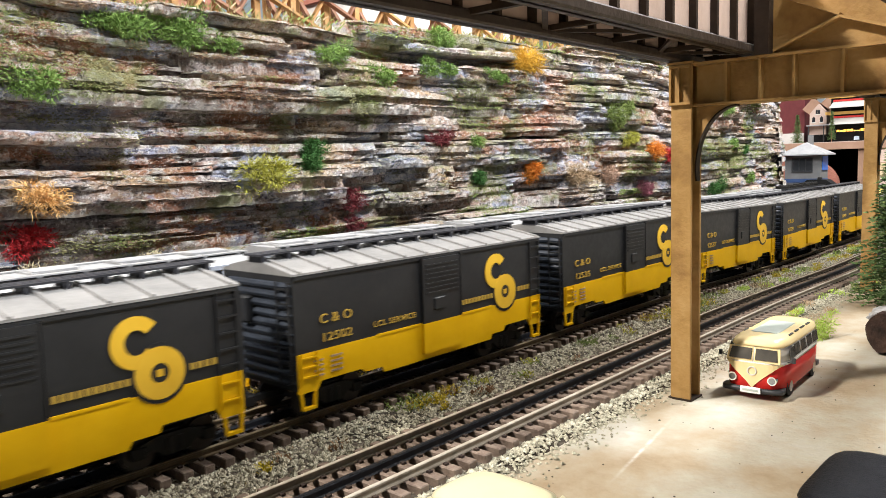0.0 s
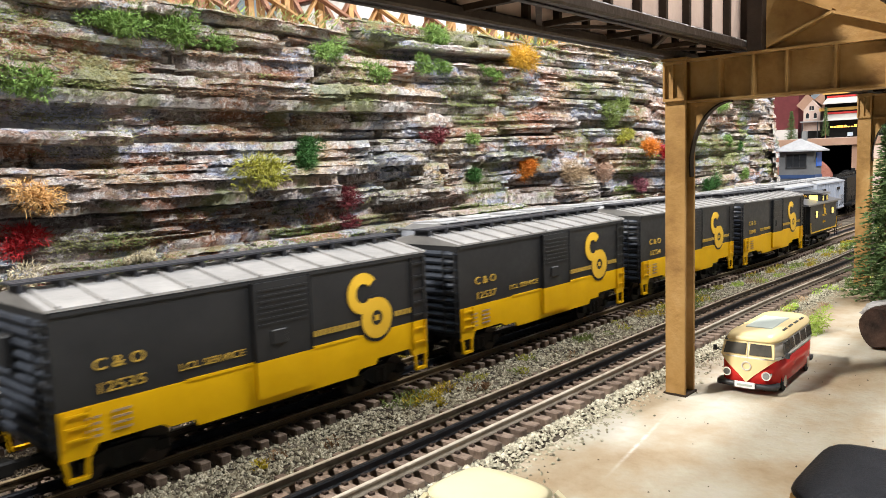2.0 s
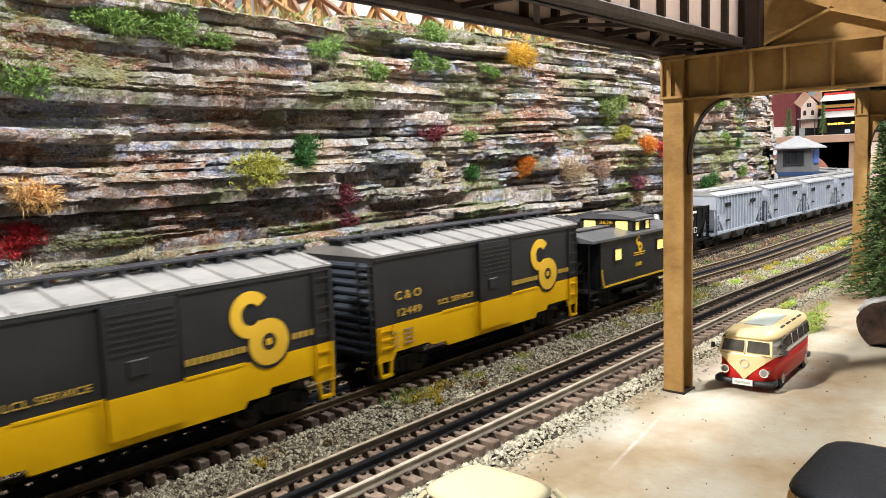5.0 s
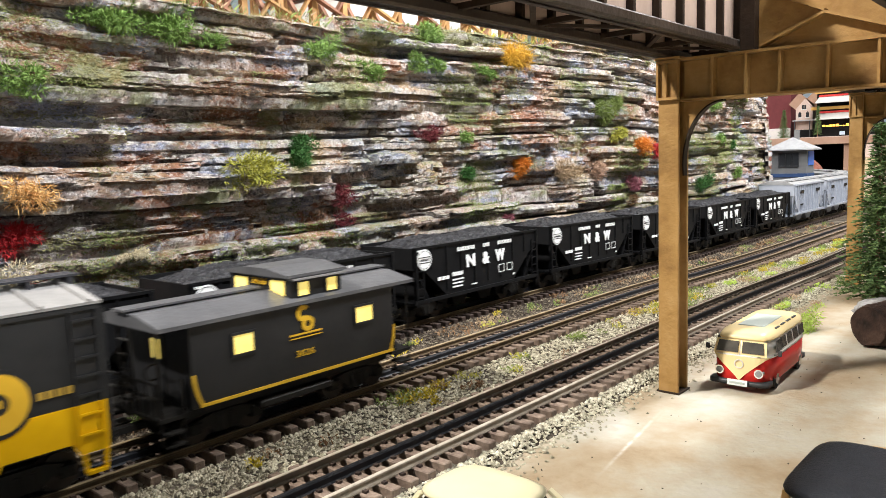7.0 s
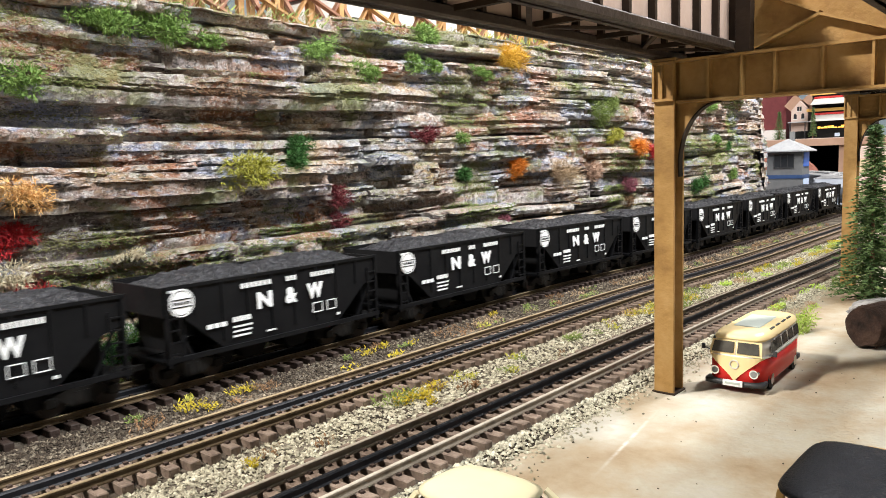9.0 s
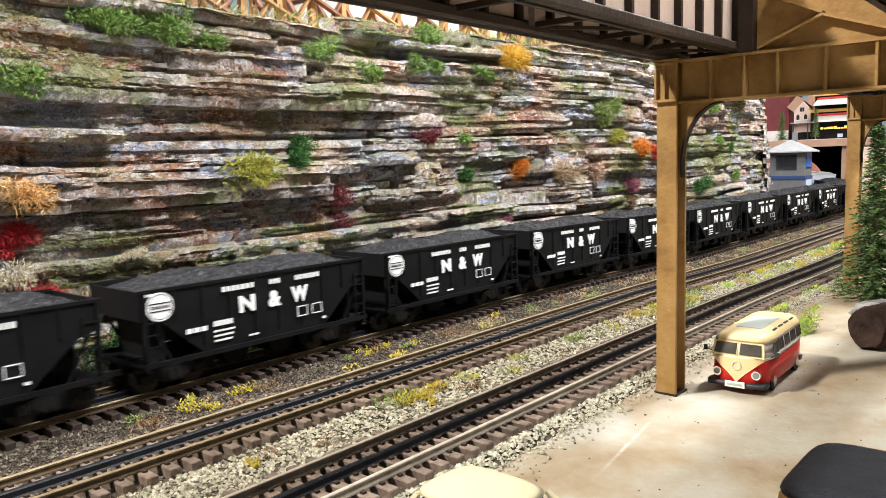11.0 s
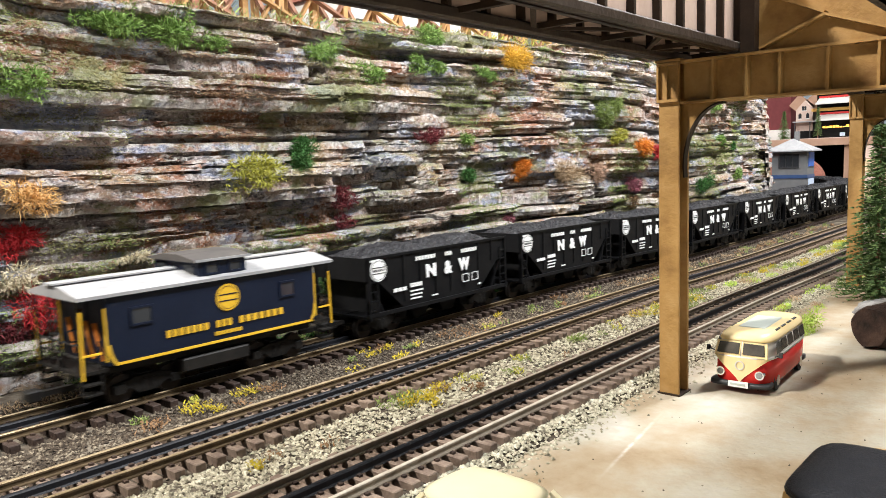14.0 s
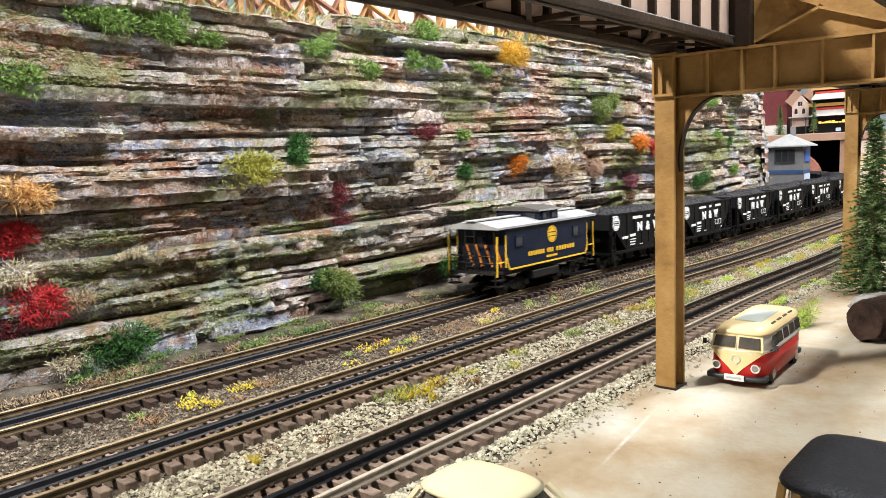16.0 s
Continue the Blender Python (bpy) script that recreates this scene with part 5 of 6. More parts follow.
def cliff_grass():
    """Grass lying on the top edge of the rock."""
    rnd = random.Random(5)
    for c in ("moss", "olive", "green", "tan"):
        verts, faces = [], []
        for _ in range(2600):
            x = rnd.uniform(-.2, 1.75)
            if noise.noise((x * 9, ord(c[0]) * .7, 0)) < -.05:
                continue
            t0 = cliff_top(x)
            y = face_y(x, t0) + rnd.uniform(-.006, .06)
            p = Vector((x, y, t0 - .003 + rnd.uniform(-.003, .006)))
            t = Vector((rnd.uniform(-.9, .9), rnd.uniform(-1, .3), .8)).normalized()
            s = t.orthogonal().normalized() * .0009
            ln = rnd.uniform(.003, .008)
            b = len(verts)
            verts += [tuple(p + s), tuple(p - s), tuple(p + t * ln - s * .5), tuple(p + t * ln + s * .5)]
            faces.append((b, b + 1, b + 2, b + 3))
        me = bpy.data.meshes.new("cliff_grass")
        me.from_pydata(verts, [], faces)
        me.materials.append(M[c])
        tagged(new("cliff_grass", me), NOTE[c] + " model grass along the top of the rock", "grass", "", "stuff")


cliff_grass()


def cliff_moss():
    """Fine fuzz in patches over the rock."""
    rnd = random.Random(15)
    for c, thr, off, dens in (("moss", .17, 0, 1.6), ("olive_moss", .2, 31, 1.4), ("rust_moss", .27, 57, 1.0)):
        verts, faces = [], []
        for px, py, pz in ROCK_SURFACE:
            v = noise.fractal((px * 6 + off, pz * 10, 2), .9, 2, 4)
            if v < thr or px < 0 or rnd.random() > dens * min(1, (v - thr) * 5):
                continue
            for _ in range(2):
                p = Vector((px + rnd.uniform(-.002, .002), py - .0002, pz + rnd.uniform(-.0015, .0015)))
                t = Vector((rnd.uniform(-1, 1), rnd.uniform(-.9, -.05), rnd.uniform(-.7, .5))).normalized()
                s = t.orthogonal().normalized() * .0005
                ln = rnd.uniform(.0010, .0030)
                b = len(verts)
                verts += [tuple(p + s), tuple(p - s), tuple(p + t * ln)]
                faces.append((b, b + 1, b + 2))
        me = bpy.data.meshes.new("cliff_moss")
        me.from_pydata(verts, [], faces)
        me.materials.append(M[c])
        tagged(new("cliff_moss", me), NOTE.get(c, "dry") + " fuzz of model moss on the rock face", "moss", "", "stuff")


M["olive_moss"] = mat("olive_moss_foliage", [(0.15, 0.14, 0.055), (0.27, 0.26, 0.12)], 160, 0.9)
M["rust_moss"] = mat("rust_moss_foliage", [(0.16, 0.09, 0.05), (0.28, 0.17, 0.10)], 160, 0.9)
NOTE.update(olive_moss="pale olive", rust_moss="rusty brown")
cliff_moss()


def conifer(x, y, z, h, r, seed, label, n=150, base=.08):
    tree = thing("conifer", label, "tree", at=pose(x, y, z))
    rnd = random.Random(seed)
    part("trunk", tube(bmesh.new(), (0, 0, -.002), (0, 0, h * .97), r * .075, 8, r * .012), M["timber_dark"], tree, "thin brown trunk")
    verts, faces = [], []
    for k in range(n):
        u = (k + rnd.random()) / n
        zz = h * (base + (1 - base) * u)
        ang = k * 2.399 + rnd.uniform(-.3, .3)
        ln = r * (1 - u) ** .95 * rnd.uniform(.62, 1.12) + r * .06
        d = Vector((math.cos(ang), math.sin(ang), rnd.uniform(-.30, .05)))
        side = Vector((-math.sin(ang), math.cos(ang), 0))
        steps = max(3, int(ln / .0034))
        for i in range(steps):
            f = (i + .5) / steps
            p = Vector((0, 0, zz)) + d * ln * f + Vector((0, 0, -.12 * ln * f * f))
            for s in (-1, 1, 0):
                t = (d * .7 + side * s * .8 + Vector((rnd.uniform(-.35, .35), rnd.uniform(-.35, .35), rnd.uniform(-.2, .45)))).normalized()
                l2 = (.0100 * (1 - f * .5)) * rnd.uniform(.6, 1.2) * (h / .19) ** .5
                w = t.orthogonal().normalized()
                w.rotate(Matrix.Rotation(rnd.uniform(0, 6.28), 3, t))
                w *= .0011 * (h / .19) ** .5
                b = len(verts)
                verts += [tuple(p + w), tuple(p - w), tuple(p + t * l2)]
                faces.append((b, b + 1, b + 2))
    me = bpy.data.meshes.new("crown")
    me.from_pydata(verts, [], faces)
    me.materials.append(M["pine"])
    ob = new("crown", me)
    ob.parent = tree
    ob["label"] = "dense dark needles on drooping branches"
    return tree


conifer(0.862, 0.1680, 0, 0.174, 0.041, 9, "dark green model fir standing at the yard edge", 360, .02)


# ---- ballast and loose stones ----
def stones(name, n, area, material, label, seed, size=(.0012, .0026)):
    rnd = random.Random(seed)
    verts, faces = [], []
    for _ in range(n):
        x, y = area(rnd)
        r = rnd.uniform(*size) * .62
        z = ground_height(x, y) + r * .35
        a = rnd.uniform(0, 6.28)
        c, s = math.cos(a) * r, math.sin(a) * r
        k, q = rnd.uniform(.6, 1.3), rnd.uniform(.5, .95)
        b = len(verts)
        verts += [(x + c, y + s, z), (x - s * k, y + c * k, z + r * rnd.uniform(-.3, .3)), (x - c, y - s, z + r * rnd.uniform(-.3, .3)), (x + s * k, y - c * k, z), (x + c * .3, y + s * .3, z + r * q), (x - c * .2, y, z - r * .6)]
        for i in range(4):
            faces += [(b + i, b + (i + 1) % 4, b + 4), (b + (i + 1) % 4, b + i, b + 5)]
    me = bpy.data.meshes.new(name)
    me.from_pydata(verts, [], faces)
    me.materials.append(material)
    return tagged(new(name, me), label, "gravel", "", "stuff")


def strip(y0, y1, x0=.05, x1=1.5, power=1.6):
    return lambda r: (x0 + (x1 - x0) * r.random() ** power, r.uniform(y0, y1))


stones("ballast", 15000, strip(.291, .333), M["stone"], "pale grey loose ballast between the tracks", 1)
stones("ballast", 15000, strip(.393, .440), M["stone_dark"], "dirty brown ballast between the tracks", 2)
stones("ballast", 5500, strip(.496, .530), M["stone_dark"], "dirty brown ballast along the rock foot", 3)
stones("ballast", 9000, lambda r: (.1 + 1.1 * r.random() ** 1.4, .231 - abs(r.gauss(0, .010))), M["stone"], "pale grey ballast spilling onto the yard", 4)
stones("ballast", 7000, lambda r: (.05 + 1.0 * r.random() ** 1.5, r.choice((T1, T2, T2)) + r.uniform(-.028, .028)), M["stone_dark"], "fine ballast between the ties", 5, (.0008, .0016))
stones("pebbles", 120, lambda r: (r.uniform(.18, .8), r.uniform(.03, .21)), M["stone_dark"], "scattered specks of grit on the yard", 6, (.0005, .0012))


# ---- things on the yard ----
M["bus_red"] = mat("glossy_red_paint", [(0.52, 0.022, 0.018), (0.60, 0.03, 0.025)], 20, 0.22)
M["bus_cream"] = mat("glossy_cream_paint", [(0.78, 0.60, 0.30), (0.83, 0.67, 0.38)], 20, 0.25)
M["bus_white"] = mat("pale_grey_band", [(0.62, 0.58, 0.55), (0.68, 0.64, 0.60)], 20, 0.35)
M["bus_top"] = mat("pale_blue_grey_fabric", [(0.40, 0.44, 0.40), (0.48, 0.52, 0.47)], 40, 0.6)
M["lens"] = mat("glass_lens", [(0.16, 0.16, 0.155), (0.30, 0.30, 0.29)], 200, 0.1)
M["chrome"] = mat("chrome", [(0.75, 0.75, 0.75), (0.85, 0.85, 0.85)], 20, 0.12, 1.0)
M["rubber"] = mat("black_rubber", [(0.012, 0.012, 0.012), (0.022, 0.021, 0.02)], 60, 0.7)
M["bumper"] = mat("dark_grey_bumper", [(0.03, 0.03, 0.032), (0.05, 0.05, 0.052)], 60, 0.4)
M["bus_glass"] = mat("tinted_glass", [(0.05, 0.045, 0.04), (0.10, 0.09, 0.075)], 90, 0.08)
M["teal"] = mat("turquoise_paint", [(0.16, 0.50, 0.52), (0.20, 0.56, 0.58)], 20, 0.25)
M["roof_cream"] = mat("pale_cream_roof_paint", [(0.56, 0.50, 0.32), (0.62, 0.56, 0.38)], 20, 0.3)
M["vinyl"] = mat("black_vinyl_roof", [(0.012, 0.012, 0.014), (0.022, 0.022, 0.024)], 200, 0.5, 0, 0.3, 900)
M["wood_body"] = mat("honey_wood_trim", [(0.42, 0.24, 0.08), (0.55, 0.34, 0.13)], 60, 0.4)


def rounded_hull(bm, sections, n=28, power=4.0):
    """A shell through rounded-rectangle sections (z, x0, x1, half width, y centre)."""
    rows = []
    for z, x0, x1, hw in sections:
        cx, hx = (x0 + x1) / 2, (x1 - x0) / 2
        row = []
        for k in range(n):
            a = 2 * math.pi * (k + .5) / n
            c, s = math.cos(a), math.sin(a)
            d = (abs(c) ** power + abs(s) ** power) ** (-1 / power)
            row.append(bm.verts.new((cx + hx * c * d, hw * s * d, z)))
        rows.append(row)
    for p, q in zip(rows[:-1], rows[1:]):
        for k in range(n):
            bm.faces.new((p[k], p[(k + 1) % n], q[(k + 1) % n], q[k]))
    bm.faces.new(rows[0][::-1])
    bm.faces.new(rows[-1])
    return bm


def road_wheel(parent, x, y, r, w):
    s = 1 if y > 0 else -1
    t = part("wheel", tube(bmesh.new(), (x, y - w / 2, r), (x, y + w / 2, r), r, 20), M["rubber"], parent, "black tyre")
    part("hubcap", tube(bmesh.new(), (x, y + s * w / 2, r), (x, y + s * (w / 2 + .0007), r), r * .55, 16), M["chrome"], t, "chrome hubcap")


def camper_bus():
    b = thing("minibus", "red and cream die-cast minibus with split windscreen", "minibus", at=pose(0.5240, 0.1705, 0.0, 0, 0, 2))
    b.scale = (1.05, 1.05, 1.05)
    L, W = .0445, .0178
    low = rounded_hull(bmesh.new(), [(.0040, -L + .002, L - .002, W - .0012), (.0065, -L + .0003, L - .0003, W - .0002), (.0130, -L, L, W), (.0205, -L + .0008, L - .0002, W)], 44, 5)
    part("lower_body", low, M["bus_red"], b, "glossy red lower body", True)
    part("waist_band", rounded_hull(bmesh.new(), [(.0205, -L + .0006, L, W + .0002), (.0222, -L + .0010, L - .0002, W + .0001)], 44, 5), M["bus_white"], b, "pale band", True)
    up = rounded_hull(bmesh.new(), [(.0222, -L + .0012, L - .0004, W - .0002), (.0310, -L + .0048, L - .0016, W - .0016)], 44, 5)
    part("upper_body", up, M["bus_white"], b, "pale window band", True)
    rf = rounded_hull(bmesh.new(), [(.0308, -L + .0044, L - .0012, W - .0012), (.0318, -L + .0044, L - .0012, W - .0014), (.0338, -L + .0056, L - .0022, W - .0026), (.0352, -L + .0085, L - .0050, W - .0055), (.0358, -L + .0150, L - .0110, W - .0095)], 52, 6)
    part("roof", rf, M["bus_cream"], b, "glossy cream roof", True)
    part("sunroof", box(bmesh.new(), -.022, .016, -.0080, .0080, .0352, .0363, .0004), M["bus_top"], b, "pale folding roof")
    # cream V on the nose, following the bowed front
    vs = []
    bm = bmesh.new()
    for k in range(15):
        y = -W * .93 + k * W * .93 / 7
        f = abs(y) / (W * .93)
        x = -L - .0004 + .0048 * f ** 5
        z0 = min(.0213, .0066 + .0150 * f ** .85)
        vs.append([bm.verts.new((x + (z - .013) * .02, y, z)) for z in (z0, .0215)])
    for p, q in zip(vs[:-1], vs[1:]):
        bm.faces.new((p[0], q[0], q[1], p[1]))
    nv = part("nose_panel", bm, M["bus_cream"], b, "cream V-shaped nose panel")
    md = nv.modifiers.new("thick", "SOLIDIFY")
    md.thickness = .0006
    # windscreen, two panes in a cream frame
    fr = bmesh.new()
    for s in (-1, 1):
        prism(fr, [(s * .0004, .0222), (s * (W - .0022), .0222), (s * (W - .0032), .0312), (s * .0004, .0312)], "x", -.0002, .0008)
    bmesh.ops.rotate(fr, verts=fr.verts, cent=(0, 0, .0222), matrix=Matrix.Rotation(radians(21), 3, "Y"))
    bmesh.ops.translate(fr, verts=fr.verts, vec=(-L + .0012, 0, 0))
    wf = part("windscreen_frame", fr, M["bus_cream"], b)
    for s in (-1, 1):
        g = prism(bmesh.new(), [(s * .0012, .0234), (s * (W - .0038), .0234), (s * (W - .0048), .0302), (s * .0012, .0302)], "x", -.0009, 0)
        bmesh.ops.rotate(g, verts=g.verts, cent=(0, 0, .0222), matrix=Matrix.Rotation(radians(21), 3, "Y"))
        bmesh.ops.translate(g, verts=g.verts, vec=(-L + .0012, 0, 0))
        part("pane", g, M["bus_glass"], wf, "dark windscreen pane")
    for s in (-1, 1):
        for k in range(5):
            x0 = -.0325 + k * .0136
            g = bmesh.new()
            vv = [g.verts.new((x, s * (W - .0002 - (z - .0222) * .16 + .0004), z)) for x, z in ((x0, .0234), (x0 + .0106, .0234), (x0 + .0104, .0298), (x0 + (.0024 if k == 0 else .0002), .0298))]
            g.faces.new(vv)
            w = part("side_window", g, M["bus_glass"], b, "dark side window")
            w.modifiers.new("thick", "SOLIDIFY").thickness = .0007
        for k in range(4):
            g = box(bmesh.new(), -.018 + k * .0125, -.010 + k * .0125, *sorted((s * (W - .0040), s * (W - .0052))), .0338, .0352)
            part("skylight", g, M["bus_glass"], b)
        y = s * .0115
        h = part("headlight", tube(bmesh.new(), (-L - .0006, y, .0122), (-L + .003, y, .0122), .0027, 18), M["chrome"], b, "round chrome headlight")
        part("lens", tube(bmesh.new(), (-L - .0009, y, .0122), (-L - .0004, y, .0122), .0019, 16), M["lens"], h)
        for x in (-.0270, .0250):
            road_wheel(b, x, s * (W - .0030), .0062, .0042)
        m = bmesh.new()
        tube(m, (-.036, s * W, .0225), (-.037, s * (W + .0035), .0240), .0004, 6)
        box(m, -.0378, -.0368, s * (W + .0035) - .0012, s * (W + .0035) + .0012, .0225, .0260, .0003)
        part("mirror", m, M["bumper"], b)
    for s in (-1, 1):
        bp = rounded_hull(bmesh.new(), [(.0042, *sorted((s * (L - .010), s * (L + (.0022 if s < 0 else .0008)))), W - (.0002 if s < 0 else .0014)), (.0068, *sorted((s * (L - .010), s * (L + (.0022 if s < 0 else .0008)))), W - (.0002 if s < 0 else .0014))], 36, 6)
        part("bumper", bp, M["bumper"], b, "dark grey bumper", True)
    part("licence_plate", box(bmesh.new(), -L - .0034, -L - .0027, -.0058, .0058, .0042, .0078), M["white_letter"], b, "small pale plate")
    part("plate_bar", box(bmesh.new(), -L - .0037, -L - .0034, -.0044, .0044, .0054, .0066), M["bus_top"], b)
    em = ring(bmesh.new(), 0, 0, .0022, .0028, -.0003, .0003, seg=24)
    bmesh.ops.rotate(em, verts=em.verts, cent=(0, 0, 0), matrix=Matrix.Rotation(radians(90), 3, "Z"))
    bmesh.ops.translate(em, verts=em.verts, vec=(-L - .0006, 0, .0170))
    part("nose_badge", em, M["bus_white"], b, "plain ring badge")
    return b


camper_bus()


def wagon():
    b = thing("estate_car", "wood-trimmed die-cast estate car with black vinyl roof", "car", at=pose(0.3015, 0.054, 0.0005))
    part("body", rounded_hull(bmesh.new(), [(.005, -.050, .050, .0225), (.010, -.052, .052, .0235), (.024, -.050, .051, .0235), (.0265, -.048, .048, .0228)], 44, 5), M["wood_body"], b, "honey-coloured wooden body", True)
    part("window_band", rounded_hull(bmesh.new(), [(.0262, -.047, .016, .0225), (.0375, -.044, .006, .0210)], 44, 5), M["bus_glass"], b, "dark window band", True)
    ps = bmesh.new()
    for s in (-1, 1):
        for x0, x1 in ((-.046, -.0435), (-.028, -.027), (-.008, -.008), (.015, .006)):
            beam(ps, (x0, s * .0226, .026), (x1, s * .0212, .038), .0024, .0024, (1, 0, 0))
    for y in (-.017, -.006, .006, .017):
        beam(ps, (-.0475, y, .026), (-.0445, y * .95, .038), .0024, .0022, (0, 1, 0))
    for z, q in ((.0268, -.0478), (.0372, -.0448)):
        box(ps, q, q + .0018, -.019, .019, z - .0009, z + .0009)
        for s in (-1, 1):
            box(ps, q + .002, .010, *sorted((s * (.0216 if z > .03 else .0232), s * (.0204 if z > .03 else .0216))), z - .0009, z + .0009)
    part("window_posts", ps, M["wood_body"], b, "wooden window posts")
    part("roof", rounded_hull(bmesh.new(), [(.0370, -.0490, .009, .0230), (.0385, -.0500, .010, .0242), (.0400, -.0490, .009, .0232), (.0412, -.0440, .004, .0190), (.0416, -.034, -.006, .011)], 44, 5), M["vinyl"], b, "black vinyl roof", True)
    for s in (-1, 1):
        for x in (-.032, .042):
            road_wheel(b, x, s * .0195, .0070, .0050)
    return b


wagon()


def sedan():
    b = thing("sedan_car", "turquoise die-cast sedan with pale cream roof", "car", at=pose(0.2065, 0.155, -0.0002, 0, 0, -92))
    part("body", rounded_hull(bmesh.new(), [(.005, -.030, .056, .0165), (.010, -.031, .058, .0172), (.019, -.031, .058, .0172), (.0225, -.030, .056, .0162), (.0240, -.029, .052, .0150)], 44, 5), M["teal"], b, "glossy turquoise body", True)
    part("windows", rounded_hull(bmesh.new(), [(.0235, -.034, .024, .0175), (.0330, -.026, .010, .0150)], 44, 4.5), M["bus_glass"], b, "wraparound windows", True)
    ps = bmesh.new()
    for s in (-1, 1):
        for x0, x1 in ((-.033, -.0255), (.0235, .0095), (-.006, -.006)):
            beam(ps, (x0, s * .0172, .0235), (x1, s * .0150, .0335), .0018, .0018, (1, 0, 0))
    part("window_posts", ps, M["roof_cream"], b)
    part("roof", rounded_hull(bmesh.new(), [(.0328, -.0285, .0115, .0165), (.0340, -.0290, .0120, .0168), (.0352, -.0265, .0095, .0145), (.0360, -.0190, .0040, .0090)], 44, 4), M["roof_cream"], b, "pale cream roof", True)
    for s in (-1, 1):
        for x in (-.022, .034):
            road_wheel(b, x, s * .0150, .0068, .0045)
        part("fender_tip", rounded_hull(bmesh.new(), [(.020, .020, .058, .0030), (.0255, .024, .056, .0018)], 20, 3), M["teal"], b) if s < 0 else None
    return b


sedan()


def big_log():
    rnd = random.Random(3)
    M["bark"] = mat("dark_bark", [(0.010, 0.006, 0.004), (0.03, 0.016, 0.011), (0.06, 0.035, 0.024)], 70, 0.85, 0, 0.8, 260)
    bm = bmesh.new()
    d = Vector((.92, -.39, .0)).normalized()
    s = d.cross(Vector((0, 0, 1)))
    rows = []
    for k in range(30):
        p = Vector((.634, .1285, .0172)) + d * (k * .0045)
        row = []
        for a in range(24):
            an = a * 2 * math.pi / 24
            r = .0162 * (1 + .10 * noise.noise((math.cos(an) * 2, math.sin(an) * 2, k * .22)) + .03 * noise.noise((math.cos(an) * 9, math.sin(an) * 9, k)))
            if k == 0:
                r *= .90
            row.append(bm.verts.new(p + (s * math.cos(an) + Vector((0, 0, 1)) * math.sin(an)) * r + d * (.002 * noise.noise((an, k, 3)) if k == 0 else 0)))
        rows.append(row)
    for p, q in zip(rows[:-1], rows[1:]):
        for a in range(24):
            bm.faces.new((p[a], p[(a + 1) % 24], q[(a + 1) % 24], q[a]))
    bm.faces.new(rows[0][::-1])
    bm.faces.new(rows[-1])
    solid("log", bm, M["bark"], "dark weathered log lying on the yard", "log")
    M["boulder"] = mat("pale_grey_boulder", [(0.10, 0.095, 0.09), (0.22, 0.21, 0.20), (0.34, 0.33, 0.32)], 40, 0.9, 0, 0.8, 220, (1, 1, 1), "World")
    for cx, cy, rx, ry, h, lab in ((.790, .150, .062, .022, .010, "low grey rock outcrop at the yard edge"), (.735, .118, .040, .018, .007, "low grey rock at the yard edge")):
        bm = bmesh.new()
        bmesh.ops.create_icosphere(bm, subdivisions=4, radius=1)
        for v in bm.verts:
            q = v.co.copy()
            f = 1 + .25 * noise.fractal(tuple(q * 1.6 + Vector((cx * 50, 0, 0))), .9, 2, 4)
            v.co = Vector((cx + q.x * rx * f, cy + q.y * ry * f, math.floor((q.z * f * 3.0)) / 3.0 * h * .6 + q.z * h * .4 * f))
        solid("rock", bm, M["boulder"], lab, "rock")


big_log()


# ---- signal tower, tunnel and upper town at the far end ----
M["concrete"] = mat("grey_painted_wall", [(0.13, 0.13, 0.132), (0.175, 0.175, 0.172)], 30, 0.8, 0, 0.1, 200)
M["blue"] = mat("royal_blue_paint", [(0.03, 0.10, 0.40), (0.05, 0.14, 0.48)], 30, 0.5)
M["navyband"] = mat("dull_navy_paint", [(0.03, 0.06, 0.14), (0.045, 0.08, 0.18)], 30, 0.5)
M["whiteblue"] = mat("pale_blue_paint", [(0.50, 0.60, 0.75), (0.60, 0.68, 0.80)], 30, 0.5)
M["slate"] = mat("pale_grey_roof", [(0.26, 0.26, 0.265), (0.36, 0.36, 0.365)], 60, 0.7, 0, 0.2, 300)
M["redpaint"] = mat("red_paint", [(0.5, 0.03, 0.03), (0.6, 0.05, 0.045)], 30, 0.5)
M["fascia"] = mat("brown_board_edge", [(0.26, 0.15, 0.10), (0.38, 0.24, 0.17)], 12, 0.7, 0, 0.1, 90, (1, 1, 1), "World")
M["pinkdeck"] = mat("dusty_pink_deck", [(0.45, 0.33, 0.28), (0.56, 0.44, 0.38)], 12, 0.8, 0, 0.1, 90, (1, 1, 1), "World")
M["brick"] = mat("red_brick_arch", [(0.28, 0.10, 0.07), (0.36, 0.16, 0.12)], 90, 0.85, 0, 0.3, 300, (1, 1, 3), "World")
M["maroonwall"] = mat("maroon_wall", [(0.10, 0.022, 0.024), (0.15, 0.036, 0.038)], 20, 0.7)
M["near_black"] = mat("near_black_wall", [(0.006, 0.006, 0.006), (0.014, 0.013, 0.012)], 20, 0.95)
M["stucco"] = mat("pinkish_stucco", [(0.44, 0.32, 0.27), (0.54, 0.42, 0.36)], 30, 0.85, 0, 0.2, 200)
M["awning"] = mat("white_awning", [(0.50, 0.48, 0.45), (0.60, 0.58, 0.55)], 30, 0.6)
M["ochre"] = mat("ochre_paint", [(0.50, 0.28, 0.07), (0.58, 0.35, 0.10)], 30, 0.6)
